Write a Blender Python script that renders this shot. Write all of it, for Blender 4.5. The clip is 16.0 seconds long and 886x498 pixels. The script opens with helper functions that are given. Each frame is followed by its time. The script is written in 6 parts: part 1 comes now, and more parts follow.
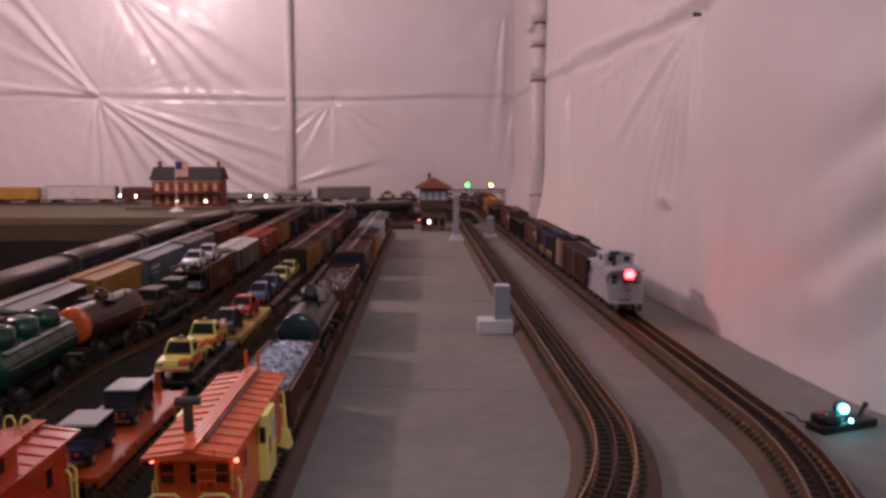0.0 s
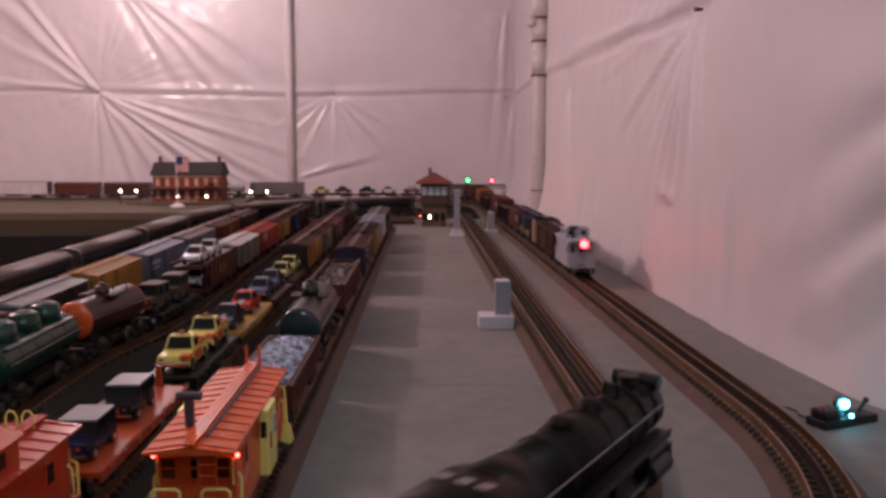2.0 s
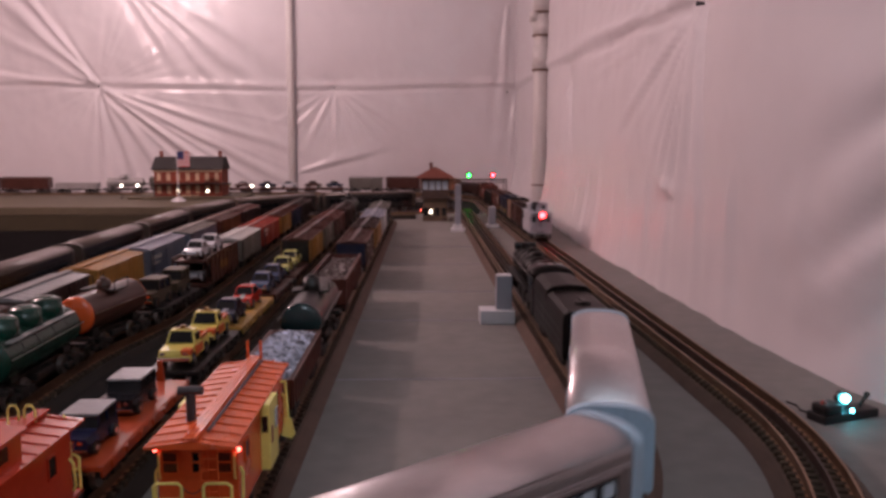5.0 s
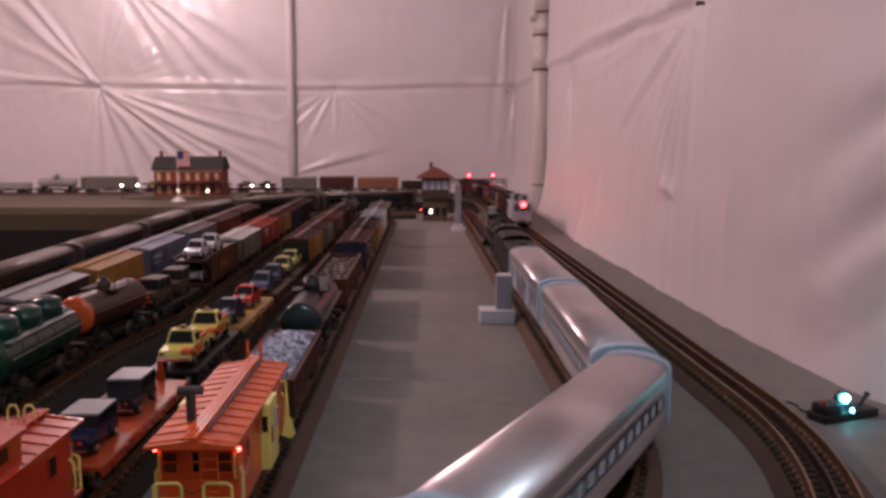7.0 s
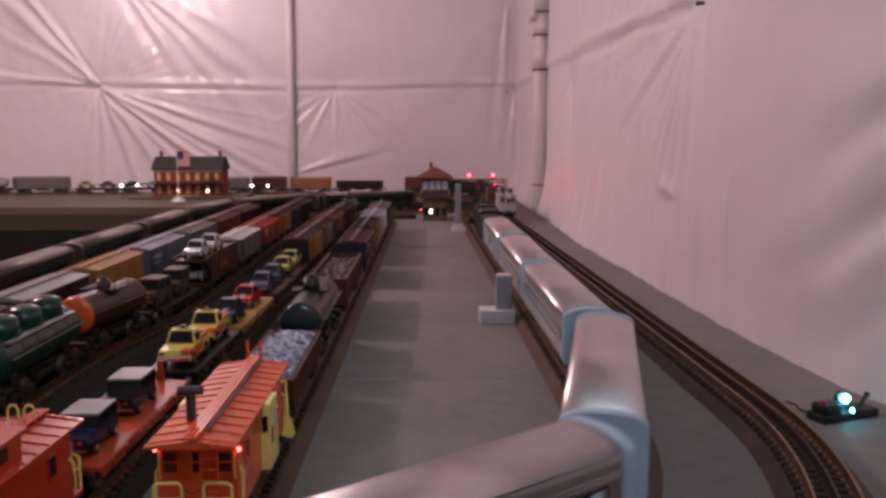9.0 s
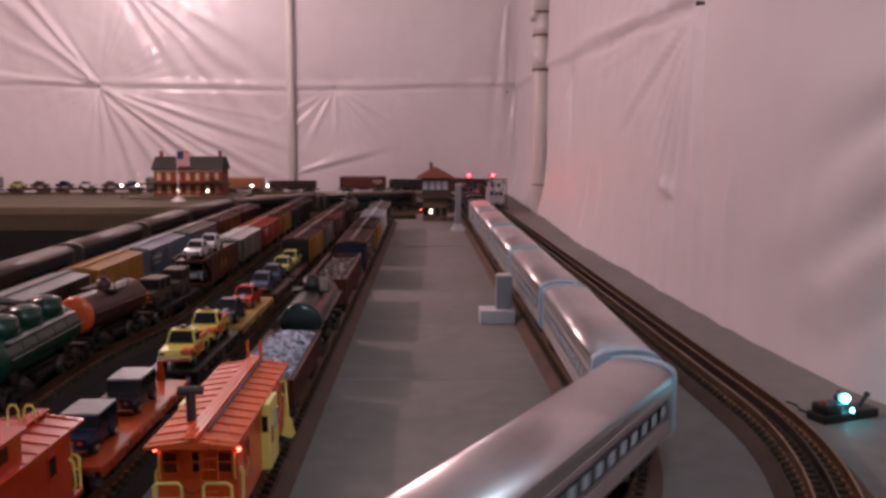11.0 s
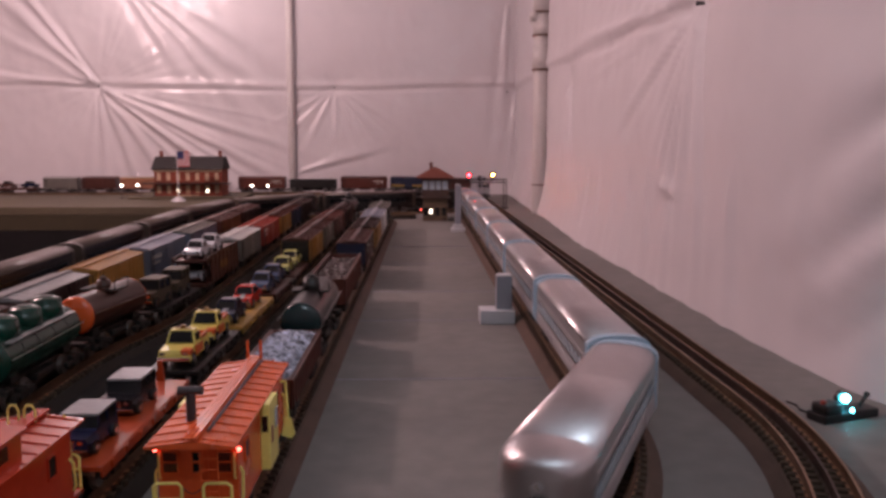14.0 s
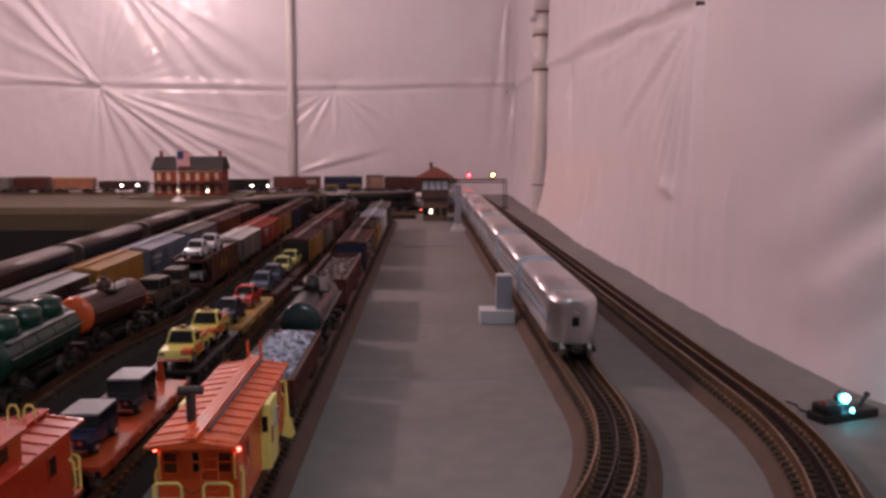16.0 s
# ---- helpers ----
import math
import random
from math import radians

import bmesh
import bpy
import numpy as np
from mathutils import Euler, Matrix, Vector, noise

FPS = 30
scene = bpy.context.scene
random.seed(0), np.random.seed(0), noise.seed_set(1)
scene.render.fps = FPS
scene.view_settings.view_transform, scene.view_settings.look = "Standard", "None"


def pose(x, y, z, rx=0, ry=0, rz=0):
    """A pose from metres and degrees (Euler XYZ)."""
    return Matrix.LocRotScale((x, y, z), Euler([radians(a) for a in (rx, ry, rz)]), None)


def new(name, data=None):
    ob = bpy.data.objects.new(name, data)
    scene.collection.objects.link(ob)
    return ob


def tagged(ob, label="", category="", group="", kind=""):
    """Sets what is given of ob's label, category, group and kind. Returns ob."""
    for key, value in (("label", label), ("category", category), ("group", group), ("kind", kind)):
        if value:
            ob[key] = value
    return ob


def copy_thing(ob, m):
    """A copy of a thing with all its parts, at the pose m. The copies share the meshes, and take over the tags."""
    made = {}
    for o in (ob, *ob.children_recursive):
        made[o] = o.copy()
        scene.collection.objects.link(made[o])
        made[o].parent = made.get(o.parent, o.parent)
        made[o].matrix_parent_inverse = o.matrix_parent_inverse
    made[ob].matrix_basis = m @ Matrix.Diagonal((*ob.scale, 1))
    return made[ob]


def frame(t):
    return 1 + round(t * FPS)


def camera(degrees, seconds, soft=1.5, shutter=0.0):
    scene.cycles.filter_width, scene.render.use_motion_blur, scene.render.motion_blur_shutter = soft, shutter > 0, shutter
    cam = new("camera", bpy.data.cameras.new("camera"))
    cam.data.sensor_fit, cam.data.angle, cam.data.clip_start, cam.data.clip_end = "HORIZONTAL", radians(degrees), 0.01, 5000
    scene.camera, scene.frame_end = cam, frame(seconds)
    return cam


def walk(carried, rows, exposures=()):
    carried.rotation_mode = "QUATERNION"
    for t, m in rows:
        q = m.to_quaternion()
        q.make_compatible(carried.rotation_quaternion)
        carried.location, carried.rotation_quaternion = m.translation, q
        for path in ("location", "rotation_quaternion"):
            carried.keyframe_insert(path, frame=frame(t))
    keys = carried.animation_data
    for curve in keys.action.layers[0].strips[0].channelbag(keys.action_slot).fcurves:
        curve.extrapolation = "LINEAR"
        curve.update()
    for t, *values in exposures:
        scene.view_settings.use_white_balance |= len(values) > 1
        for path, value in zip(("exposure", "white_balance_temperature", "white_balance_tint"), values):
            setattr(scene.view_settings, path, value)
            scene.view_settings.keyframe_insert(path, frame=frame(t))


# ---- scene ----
# ---------------------------------------------------------------- camera
cam = camera(57, 16.0, soft=3.1, shutter=1.1)
EYE = (0.0, 0.0, 0.31)


def aim(down, right):
    return pose(*EYE, 90 - down, 0, -right)


walk(cam, [
    (0.0, aim(7.125, 1.62)), (0.5, aim(7.26, 1.61)), (1.0, aim(7.34, 1.60)), (1.5, aim(7.39, 1.60)),
    (2.0, aim(7.46, 1.57)), (2.5, aim(7.53, 1.56)), (3.0, aim(7.56, 1.55)), (3.5, aim(7.60, 1.54)),
    (4.0, aim(7.77, 1.50)), (4.6, aim(7.83, 1.493)), (6.3, aim(7.847, 1.493)), (16.0, aim(7.847, 1.493))],
    exposures=[(0.0, 0.0), (16.0, 0.0)])

# ---------------------------------------------------------------- light
world = bpy.data.worlds.new("world")
scene.world = world
world.use_nodes = True
world.node_tree.nodes["Background"].inputs[0].default_value = (0.9, 0.82, 0.85, 1)
world.node_tree.nodes["Background"].inputs[1].default_value = 0.002


def bulb_lamp(name, where, watts, colour, radius):
    data = bpy.data.lights.new(name, "POINT")
    data.energy, data.color, data.shadow_soft_size = watts, colour, radius
    ob = new(name, data)
    ob.matrix_world = pose(*where)
    return ob


bulb_lamp("ceiling_bulb", (-1.90, 2.1, 1.48), 82, (1.0, 0.655, 0.662), 0.045)
bulb_lamp("ceiling_bulb", (0.02, -0.20, 1.38), 12.5, (0.72, 0.86, 1.0), 0.06)
bulb_lamp("ceiling_bulb", (-1.20, 3.75, 1.40), 12, (1.0, 0.78, 0.81), 0.05)


# ---------------------------------------------------------------- materials
def mat(name, colour, rough=0.5, metal=0.0, vary=0.12, scale=40.0, bump=0.0, bump_scale=200.0, dirt=0.0,
        dirt_colour=(0.05, 0.035, 0.025), emit=0.0, spec=0.5, island=0.0):
    """A surface with grain at a fine and a coarse scale, and dirt in patches."""
    m = bpy.data.materials.new(name)
    m.use_nodes = True
    nt = m.node_tree
    b = nt.nodes["Principled BSDF"]
    b.inputs["Roughness"].default_value = rough
    b.inputs["Metallic"].default_value = metal
    b.inputs["Specular IOR Level"].default_value = spec
    if emit:
        b.inputs["Base Color"].default_value = (*colour, 1)
        b.inputs["Emission Color"].default_value = (*colour, 1)
        b.inputs["Emission Strength"].default_value = emit
        return m
    tc = nt.nodes.new("ShaderNodeTexCoord")

    def grain(s, detail=4.0):
        n = nt.nodes.new("ShaderNodeTexNoise")
        n.inputs["Scale"].default_value, n.inputs["Detail"].default_value = s, detail
        nt.links.new(tc.outputs["Object"], n.inputs["Vector"])
        return n

    def mix(kind, fac, a, c):
        n = nt.nodes.new("ShaderNodeMix")
        n.data_type, n.blend_type = "RGBA", kind
        for sock, v in ((n.inputs[0], fac), (n.inputs[6], a), (n.inputs[7], c)):
            if hasattr(v, "is_linked"):
                nt.links.new(v, sock)
            elif isinstance(v, (int, float)):
                sock.default_value = v
            else:
                sock.default_value = (*v, 1)
        return n.outputs[2]

    dark = tuple(c * (1 - vary * 2) for c in colour)
    light = tuple(min(1, c * (1 + vary)) for c in colour)
    fine, coarse = grain(scale * 5), grain(scale * 0.35)
    both = nt.nodes.new("ShaderNodeMath")
    both.operation = "MULTIPLY_ADD"
    both.inputs[1].default_value = 0.35
    nt.links.new(fine.outputs["Fac"], both.inputs[0])
    half = nt.nodes.new("ShaderNodeMath")
    half.operation = "MULTIPLY"
    half.inputs[1].default_value = 0.65
    nt.links.new(coarse.outputs["Fac"], half.inputs[0])
    nt.links.new(half.outputs[0], both.inputs[2])
    ramp = nt.nodes.new("ShaderNodeMapRange")
    ramp.inputs["From Min"].default_value, ramp.inputs["From Max"].default_value = 0.3, 0.7
    nt.links.new(both.outputs[0], ramp.inputs["Value"])
    out = mix("MIX", ramp.outputs[0], dark, light)
    if dirt:
        d = grain(scale * 0.8, 8.0)
        r2 = nt.nodes.new("ShaderNodeMapRange")
        r2.inputs["From Min"].default_value, r2.inputs["From Max"].default_value = 0.5, 0.72
        r2.inputs["To Max"].default_value = dirt
        nt.links.new(d.outputs["Fac"], r2.inputs["Value"])
        out = mix("MIX", r2.outputs[0], out, dirt_colour)
    if island:
        g = nt.nodes.new("ShaderNodeNewGeometry")
        r3 = nt.nodes.new("ShaderNodeMapRange")
        r3.inputs["To Min"].default_value, r3.inputs["To Max"].default_value = 1 - island, 1 + island * 0.5
        nt.links.new(g.outputs["Random Per Island"], r3.inputs["Value"])
        comb = nt.nodes.new("ShaderNodeCombineColor")
        for k in range(3):
            nt.links.new(r3.outputs[0], comb.inputs[k])
        out = mix("MULTIPLY", 1.0, out, comb.outputs[0])
    nt.links.new(out, b.inputs["Base Color"])
    rr = nt.nodes.new("ShaderNodeMapRange")
    rr.inputs["To Min"].default_value, rr.inputs["To Max"].default_value = max(0, rough - 0.08), min(1, rough + 0.1)
    nt.links.new(coarse.outputs["Fac"], rr.inputs["Value"])
    nt.links.new(rr.outputs[0], b.inputs["Roughness"])
    if bump:
        bn = nt.nodes.new("ShaderNodeBump")
        bn.inputs["Strength"].default_value, bn.inputs["Distance"].default_value = bump, 0.001
        bg = grain(bump_scale, 3.0)
        nt.links.new(bg.outputs["Fac"], bn.inputs["Height"])
        nt.links.new(bn.outputs[0], b.inputs["Normal"])
    return m


PAINTS = {}


def paint(name, colour, rough=0.33, **kw):
    if name not in PAINTS:
        kw.setdefault("vary", 0.10)
        kw.setdefault("scale", 60.0)
        kw.setdefault("dirt", 0.15)
        PAINTS[name] = mat(name, colour, rough, **kw)
    return PAINTS[name]


M_BLACK = mat("black_plastic", (0.008, 0.007, 0.007), 0.42, vary=0.2, scale=80)
M_TRUCK = mat("truck_black", (0.012, 0.010, 0.009), 0.5, vary=0.2, scale=90, dirt=0.2, dirt_colour=(0.04, 0.03, 0.022))
M_STEEL = mat("steel_wheel", (0.35, 0.33, 0.32), 0.35, 1.0, vary=0.15, scale=120)
M_RAIL = mat("tinplate_rail", (0.40, 0.27, 0.18), 0.34, 1.0, vary=0.15, scale=50, dirt=0.4, dirt_colour=(0.18, 0.1, 0.06))
M_CENTRE = mat("blackened_rail", (0.10, 0.07, 0.06), 0.4, 0.8, vary=0.2, scale=50)
M_TIE = mat("brown_tie", (0.06, 0.038, 0.022), 0.8, vary=0.25, scale=120, bump=0.4, bump_scale=400, island=0.35)
M_BED = mat("cork_roadbed", (0.11, 0.066, 0.048), 0.85, vary=0.22, scale=60, bump=0.5, bump_scale=700)
M_TABLE = mat("grey_painted_board", (0.225, 0.214, 0.200), 0.72, spec=0.25, vary=0.14, scale=7, bump=0.15, bump_scale=150, dirt=0.35,
              dirt_colour=(0.15, 0.15, 0.155))
M_PLAZA = mat("grey_plaza_board", (0.100, 0.080, 0.047), 0.6, vary=0.12, scale=8, bump=0.15, bump_scale=150, dirt=0.2, dirt_colour=(0.12, 0.095, 0.06))
M_SILVER = mat("brushed_aluminium", (0.66, 0.64, 0.65), 0.30, 0.96, vary=0.08, scale=30, bump=0.10, bump_scale=600)
M_WINDOW = mat("dark_window_strip", (0.012, 0.014, 0.018), 0.12, vary=0.1)
M_WHITE = mat("white_primer", (0.62, 0.61, 0.63), 0.55, vary=0.05, scale=30, dirt=0.1, dirt_colour=(0.4, 0.38, 0.36))
M_GREYPOST = mat("grey_primer", (0.30, 0.31, 0.35), 0.6, vary=0.06, scale=30)
M_GLASS = mat("model_glass", (0.010, 0.011, 0.013), 0.12, vary=0.1)
M_CHROME = mat("chrome", (0.75, 0.75, 0.77), 0.14, 1.0, vary=0.03)
M_CABINSIDE = mat("brown_window_glass", (0.085, 0.018, 0.010), 0.2, vary=0.25, scale=150)
M_TYRE = mat("rubber_tyre", (0.012, 0.012, 0.013), 0.6, vary=0.2, scale=150)
M_REDLAMP = mat("red_lamp_glow", (1.0, 0.010, 0.012), emit=70)
M_WARMLAMP = mat("warm_lamp_glow", (1.0, 0.85, 0.72), emit=14)
M_WINLIT = mat("lit_station_window", (1.0, 0.86, 0.70), emit=5)
M_TAILLAMP = mat("pink_marker_glow", (1.0, 0.10, 0.07), emit=9)


# ---------------------------------------------------------------- mesh tools
def box(bm, x0, x1, y0, y1, z0, z1, bevel=0.0):
    m = Matrix.LocRotScale(((x0 + x1) / 2, (y0 + y1) / 2, (z0 + z1) / 2), None, (abs(x1 - x0), abs(y1 - y0), abs(z1 - z0)))
    r = bmesh.ops.create_cube(bm, size=1, matrix=m)
    if bevel:
        es = {e for v in r["verts"] for e in v.link_edges}
        bmesh.ops.bevel(bm, geom=list(es), offset=bevel, segments=2, profile=0.6, affect="EDGES")


def rod(bm, a, b, r0, r1=None, seg=10, cap=True):
    a, b = Vector(a), Vector(b)
    d = b - a
    m = Matrix.Translation((a + b) / 2) @ d.to_track_quat("Z", "Y").to_matrix().to_4x4()
    bmesh.ops.create_cone(bm, cap_ends=cap, segments=seg, radius1=r0, radius2=r0 if r1 is None else r1, depth=d.length, matrix=m)


def pipe(bm, pts, r, seg=6):
    for a, b in zip(pts, pts[1:]):
        rod(bm, a, b, r, seg=seg)


def ball(bm, c, r, seg=12, squash=(1, 1, 1)):
    m = Matrix.LocRotScale(c, None, squash)
    bmesh.ops.create_uvsphere(bm, u_segments=seg, v_segments=max(6, seg // 2 + 2), radius=r, matrix=m)


def prism(bm, outline, y0, y1):
    """A closed outline in x and z, swept along y."""
    a = [bm.verts.new((x, y0, z)) for x, z in outline]
    b = [bm.verts.new((x, y1, z)) for x, z in outline]
    n = len(outline)
    for i in range(n):
        bm.faces.new((a[i], a[(i + 1) % n], b[(i + 1) % n], b[i]))
    bm.faces.new(a[::-1])
    bm.faces.new(b)
    bmesh.ops.recalc_face_normals(bm, faces=bm.faces)


MESHES = {}


def mesh_of(key, build, material, smooth=False):
    k = (key, material.name)
    if k not in MESHES:
        bm = bmesh.new()
        build(bm)
        me = bpy.data.meshes.new(key if isinstance(key, str) else str(key[0]))
        bm.to_mesh(me)
        bm.free()
        me.materials.append(material)
        if smooth:
            me.shade_auto(35) if hasattr(me, "shade_auto") else me.shade_smooth()
        MESHES[k] = me
    return MESHES[k]


COUNT = [0]


def part(name, build, material, parent=None, label="", key=None, at=None, smooth=False):
    """One mesh object, under a thing or a part. Alike ones share their mesh by the key."""
    COUNT[0] += 1
    ob = new(name, mesh_of(key or (name, COUNT[0]), build, material, smooth))
    ob.parent = parent
    if at is not None:
        ob.matrix_local = at
    if label:
        tagged(ob, label)
    return ob


def thing(name, label, category, at=None, group="", kind=""):
    ob = new(name)
    ob.empty_display_size = 0.02
    if at is not None:
        ob.matrix_world = at
    return tagged(ob, label, category, group, kind)


def setting(name, build, material, label, category="", at=None, smooth=False):
    return tagged(part(name, build, material, None, "", None, at, smooth), label, category or name.split("_")[0], "", "structure")


# ---------------------------------------------------------------- track lines
RAIL = 0.025


class Line:
    """A track's centre line of straights and arcs: (x, y, heading) by length along it."""

    def __init__(self, x, y, heading, legs, zero=0.0):
        self.legs, self.zero, s = [], zero, 0.0
        for kind, *v in legs:
            self.legs.append((s, kind, v, x, y, heading))
            if kind == "straight":
                s, x, y = s + v[0], x + v[0] * math.cos(heading), y + v[0] * math.sin(heading)
            else:
                radius, turn = v[0], radians(v[1])
                side = 1 if turn > 0 else -1
                cx, cy = x - side * radius * math.sin(heading), y + side * radius * math.cos(heading)
                s += radius * abs(turn)
                heading += turn
                x, y = cx + side * radius * math.sin(heading), cy - side * radius * math.cos(heading)
        self.length = s

    def at(self, q):
        s = q - self.zero
        leg = [l for l in self.legs if l[0] <= s] or self.legs[:1]
        s0, kind, v, x, y, h = leg[-1]
        d = s - s0
        if kind == "straight":
            return x + d * math.cos(h), y + d * math.sin(h), h
        side, radius = (1 if v[1] > 0 else -1), v[0]
        cx, cy = x - side * radius * math.sin(h), y + side * radius * math.cos(h)
        h2 = h + side * d / radius
        return cx + side * radius * math.sin(h2), cy - side * radius * math.cos(h2), h2


UP = math.pi / 2
R_IN, R_OUT = 0.583, 0.725
# lengths are counted so that on the long straight they equal y; both lines lean slightly to the left


def main_line(x, y, radius, lean, straight, far_radius, tail, tight):
    """A line that comes from the left, turns to the long straight at (x, y) and bends left again beyond it. tight: the radius of the bend's first part."""
    h, px, py, run = UP + radians(lean), x, y, 0.0
    bend = [(tight, 60 + lean), (radius, 30)]
    for r, turn in bend[::-1]:
        cx, cy = px - r * math.sin(h), py + r * math.cos(h)
        h -= radians(turn)
        px, py, run = cx + r * math.sin(h), cy - r * math.cos(h), run + r * radians(turn)
    return Line(px - 3.0, py, 0.0, [("straight", 3.0)] + [("arc", r, turn) for r, turn in bend] + [("straight", straight), ("arc", far_radius, 90 - lean), ("straight", tail)],
                zero=y - run - 3.0)


INNER = main_line(0.200, 0.876, R_IN, 0.55, 2.54, 0.46, 1.6, 0.47)
OUTER = main_line(0.3695, 0.861, R_OUT, 1.6, 2.945, 0.458, 5.5, R_OUT)


def sink(q):
    """The inner line dives below the yard behind the tower."""
    u = min(1.0, max(0.0, (q - 3.12) / 1.3))
    return -0.10 * u * u * (3 - 2 * u)


def on_line(line, q, wheelbase, drop=None):
    """The pose of a car whose middle is q along the line, riding on two trucks."""
    a, b = line.at(q - wheelbase / 2), line.at(q + wheelbase / 2)
    za, zb = (RAIL + (drop(v) if drop else 0) for v in (q - wheelbase / 2, q + wheelbase / 2))
    rz = math.degrees(math.atan2(b[1] - a[1], b[0] - a[0])) - 90
    rx = math.degrees(math.atan2(zb - za, wheelbase))
    return pose((a[0] + b[0]) / 2, (a[1] + b[1]) / 2, (za + zb) / 2, rx, 0, rz)


# ---------------------------------------------------------------- room
WALL_Y, WALL_X = 4.40, 0.495


def sheet_relief(u, v, nails, folds, seed):
    """Depth of the loose plastic sheet: dimples at the nails, folds that run out from them, a taut line between and slack below."""
    d = 0.010 * noise.noise(Vector((u * 1.1, v * 1.3, seed))) + 0.004 * noise.noise(Vector((u * 3.5, v * 2.2, seed + 4)))
    d += 0.0022 * noise.noise(Vector((u * 13, v * 9 + u * 3, seed + 6))) + 0.0011 * noise.noise(Vector((u * 26, v * 22, seed + 2)))
    d += 0.006 * max(0.0, 1 - v / 0.34) * noise.noise(Vector((u * 11, v * 1.2, seed + 8))) if v > -0.05 else 0.0
    for k, (nu, nv, reach, size) in enumerate(nails):
        r = math.hypot(u - nu, v - nv) + 1e-6
        a = math.atan2(v - nv, u - nu)
        w = noise.noise(Vector((math.cos(a) * 1.6 + k * 7, math.sin(a) * 1.6, seed + r * 0.5)))
        d += size * 0.16 * (abs(math.sin(a * 12 + 8 * w)) - 0.6) * min(1.0, r / 0.10) * math.exp(-r / reach)
        d -= 0.028 * math.exp(-(r / 0.10))
    for fu, fv, turn, reach, width, size, ca, sa in folds:
        along = (u - fu) * ca + (v - fv) * sa
        if along <= 0 or along > reach * 1.6:
            continue
        across = -(u - fu) * sa + (v - fv) * ca
        wide = width * (0.35 + 0.9 * along / reach)
        across += 0.35 * wide * noise.noise(Vector((along * 5, turn, seed)))
        if abs(across) > 3 * wide:
            continue
        fade = min(1.0, along / 0.05) * max(0.0, 1 - (along / (reach * 1.6)) ** 2)
        x = across / wide
        d += size * fade * (math.exp(-x * x * 1.6) - 0.55 * math.exp(-((x + 1.2) ** 2) * 1.8))
    sag = 0.010 * math.sin(u * 2.4) + 0.004 * noise.noise(Vector((u * 3, 0.5, seed)))
    e = v - 0.562 - sag
    d -= 0.007 * math.exp(-(e / 0.010) ** 2)
    d += 0.006 * math.exp(-((e - 0.026) / 0.020) ** 2)
    return d


def finer(folds, seed):
    """Each fold with two thin creases beside it."""
    dice, out = random.Random(seed), []
    for fu, fv, turn, reach, width, size in folds:
        near = [(turn, reach, width * 0.8, size)]
        for side in (-1, 1):
            near.append((turn + side * dice.uniform(3, 8), reach * dice.uniform(0.5, 1.0), width * dice.uniform(0.28, 0.5), size * dice.uniform(0.25, 0.5)))
        out += [(fu, fv, a, r, w, z, math.cos(radians(a)), math.sin(radians(a))) for a, r, w, z in near]
    return out


def plastic_sheet(name, u0, u1, v0, v1, step, place, nails, folds, seed, material, label):
    nu, nv = int((u1 - u0) / step), int((v1 - v0) / step)
    folds = finer(folds, int(seed))
    us = [u0 + (u1 - u0) * i / nu for i in range(nu + 1)]
    vs = [v0 + (v1 - v0) * j / nv for j in range(nv + 1)]
    verts = [place(u, v, sheet_relief(u, v, nails, folds, seed)) for v in vs for u in us]
    w = nu + 1
    faces = [(j * w + i, j * w + i + 1, (j + 1) * w + i + 1, (j + 1) * w + i) for j in range(nv) for i in range(nu)]
    me = bpy.data.meshes.new(name)
    me.from_pydata(verts, [], faces)
    me.shade_smooth()
    me.materials.append(material)
    return tagged(new(name, me), label, "wall", "", "structure")


def plastic_material(name, bump_scale, rough):
    m = mat(name, (0.74, 0.70, 0.715), rough, vary=0.05, scale=1.2, bump=0.25, bump_scale=bump_scale, spec=0.5)
    return m


M_PLASTIC = plastic_material("white_plastic_sheet", 14, 0.25)
M_SOFTSHEET = plastic_material("soft_white_plastic_sheet", 14, 0.40)
M_PAINTWALL = mat("white_ceiling", (0.72, 0.69, 0.69), 0.7, vary=0.05, scale=2)
M_FLOOR = mat("dark_concrete_floor", (0.045, 0.04, 0.038), 0.8, vary=0.15, scale=3)
M_FASCIA = mat("olive_fascia_board", (0.040, 0.030, 0.012), 0.7, vary=0.15, scale=6)
CEIL, FLOOR = 1.75, -0.95

BACK_NAILS = [(-1.69, 0.572, 0.42, 0.024), (-0.457, 0.566, 0.22, 0.014), (0.497, 0.545, 0.25, 0.010), (-2.9, 0.57, 0.4, 0.02),
              (-1.33, 1.14, 0.34, 0.013)]
SIDE_NAILS = [(1.517, 0.55, 0.30, 0.022), (2.88, 0.50, 0.20, 0.012), (0.1, 0.55, 0.35, 0.02), (1.4, -0.20, 0.4, 0.008), (0.75, 0.05, 0.4, 0.018)]
FAN_A = [(137, 0.60, 0.040, 0.022), (127, 0.66, 0.028, 0.020), (152, 0.45, 0.035, 0.012), (174, 0.55, 0.022, 0.012), (-27, 0.85, 0.032, 0.016), (-37, 0.85, 0.038, 0.022),
         (-18, 0.80, 0.025, 0.010), (-55, 0.45, 0.035, 0.014), (-69, 0.42, 0.030, 0.016), (-88, 0.42, 0.024, 0.012)]
FAN_B = [(-30, 0.26, 0.02, 0.006), (-47, 0.26, 0.02, 0.007), (-66, 0.24, 0.02, 0.005), (-90, 0.26, 0.02, 0.007), (-118, 0.26, 0.02, 0.006), (-136, 0.28, 0.02, 0.007), (-151, 0.28, 0.02, 0.006)]
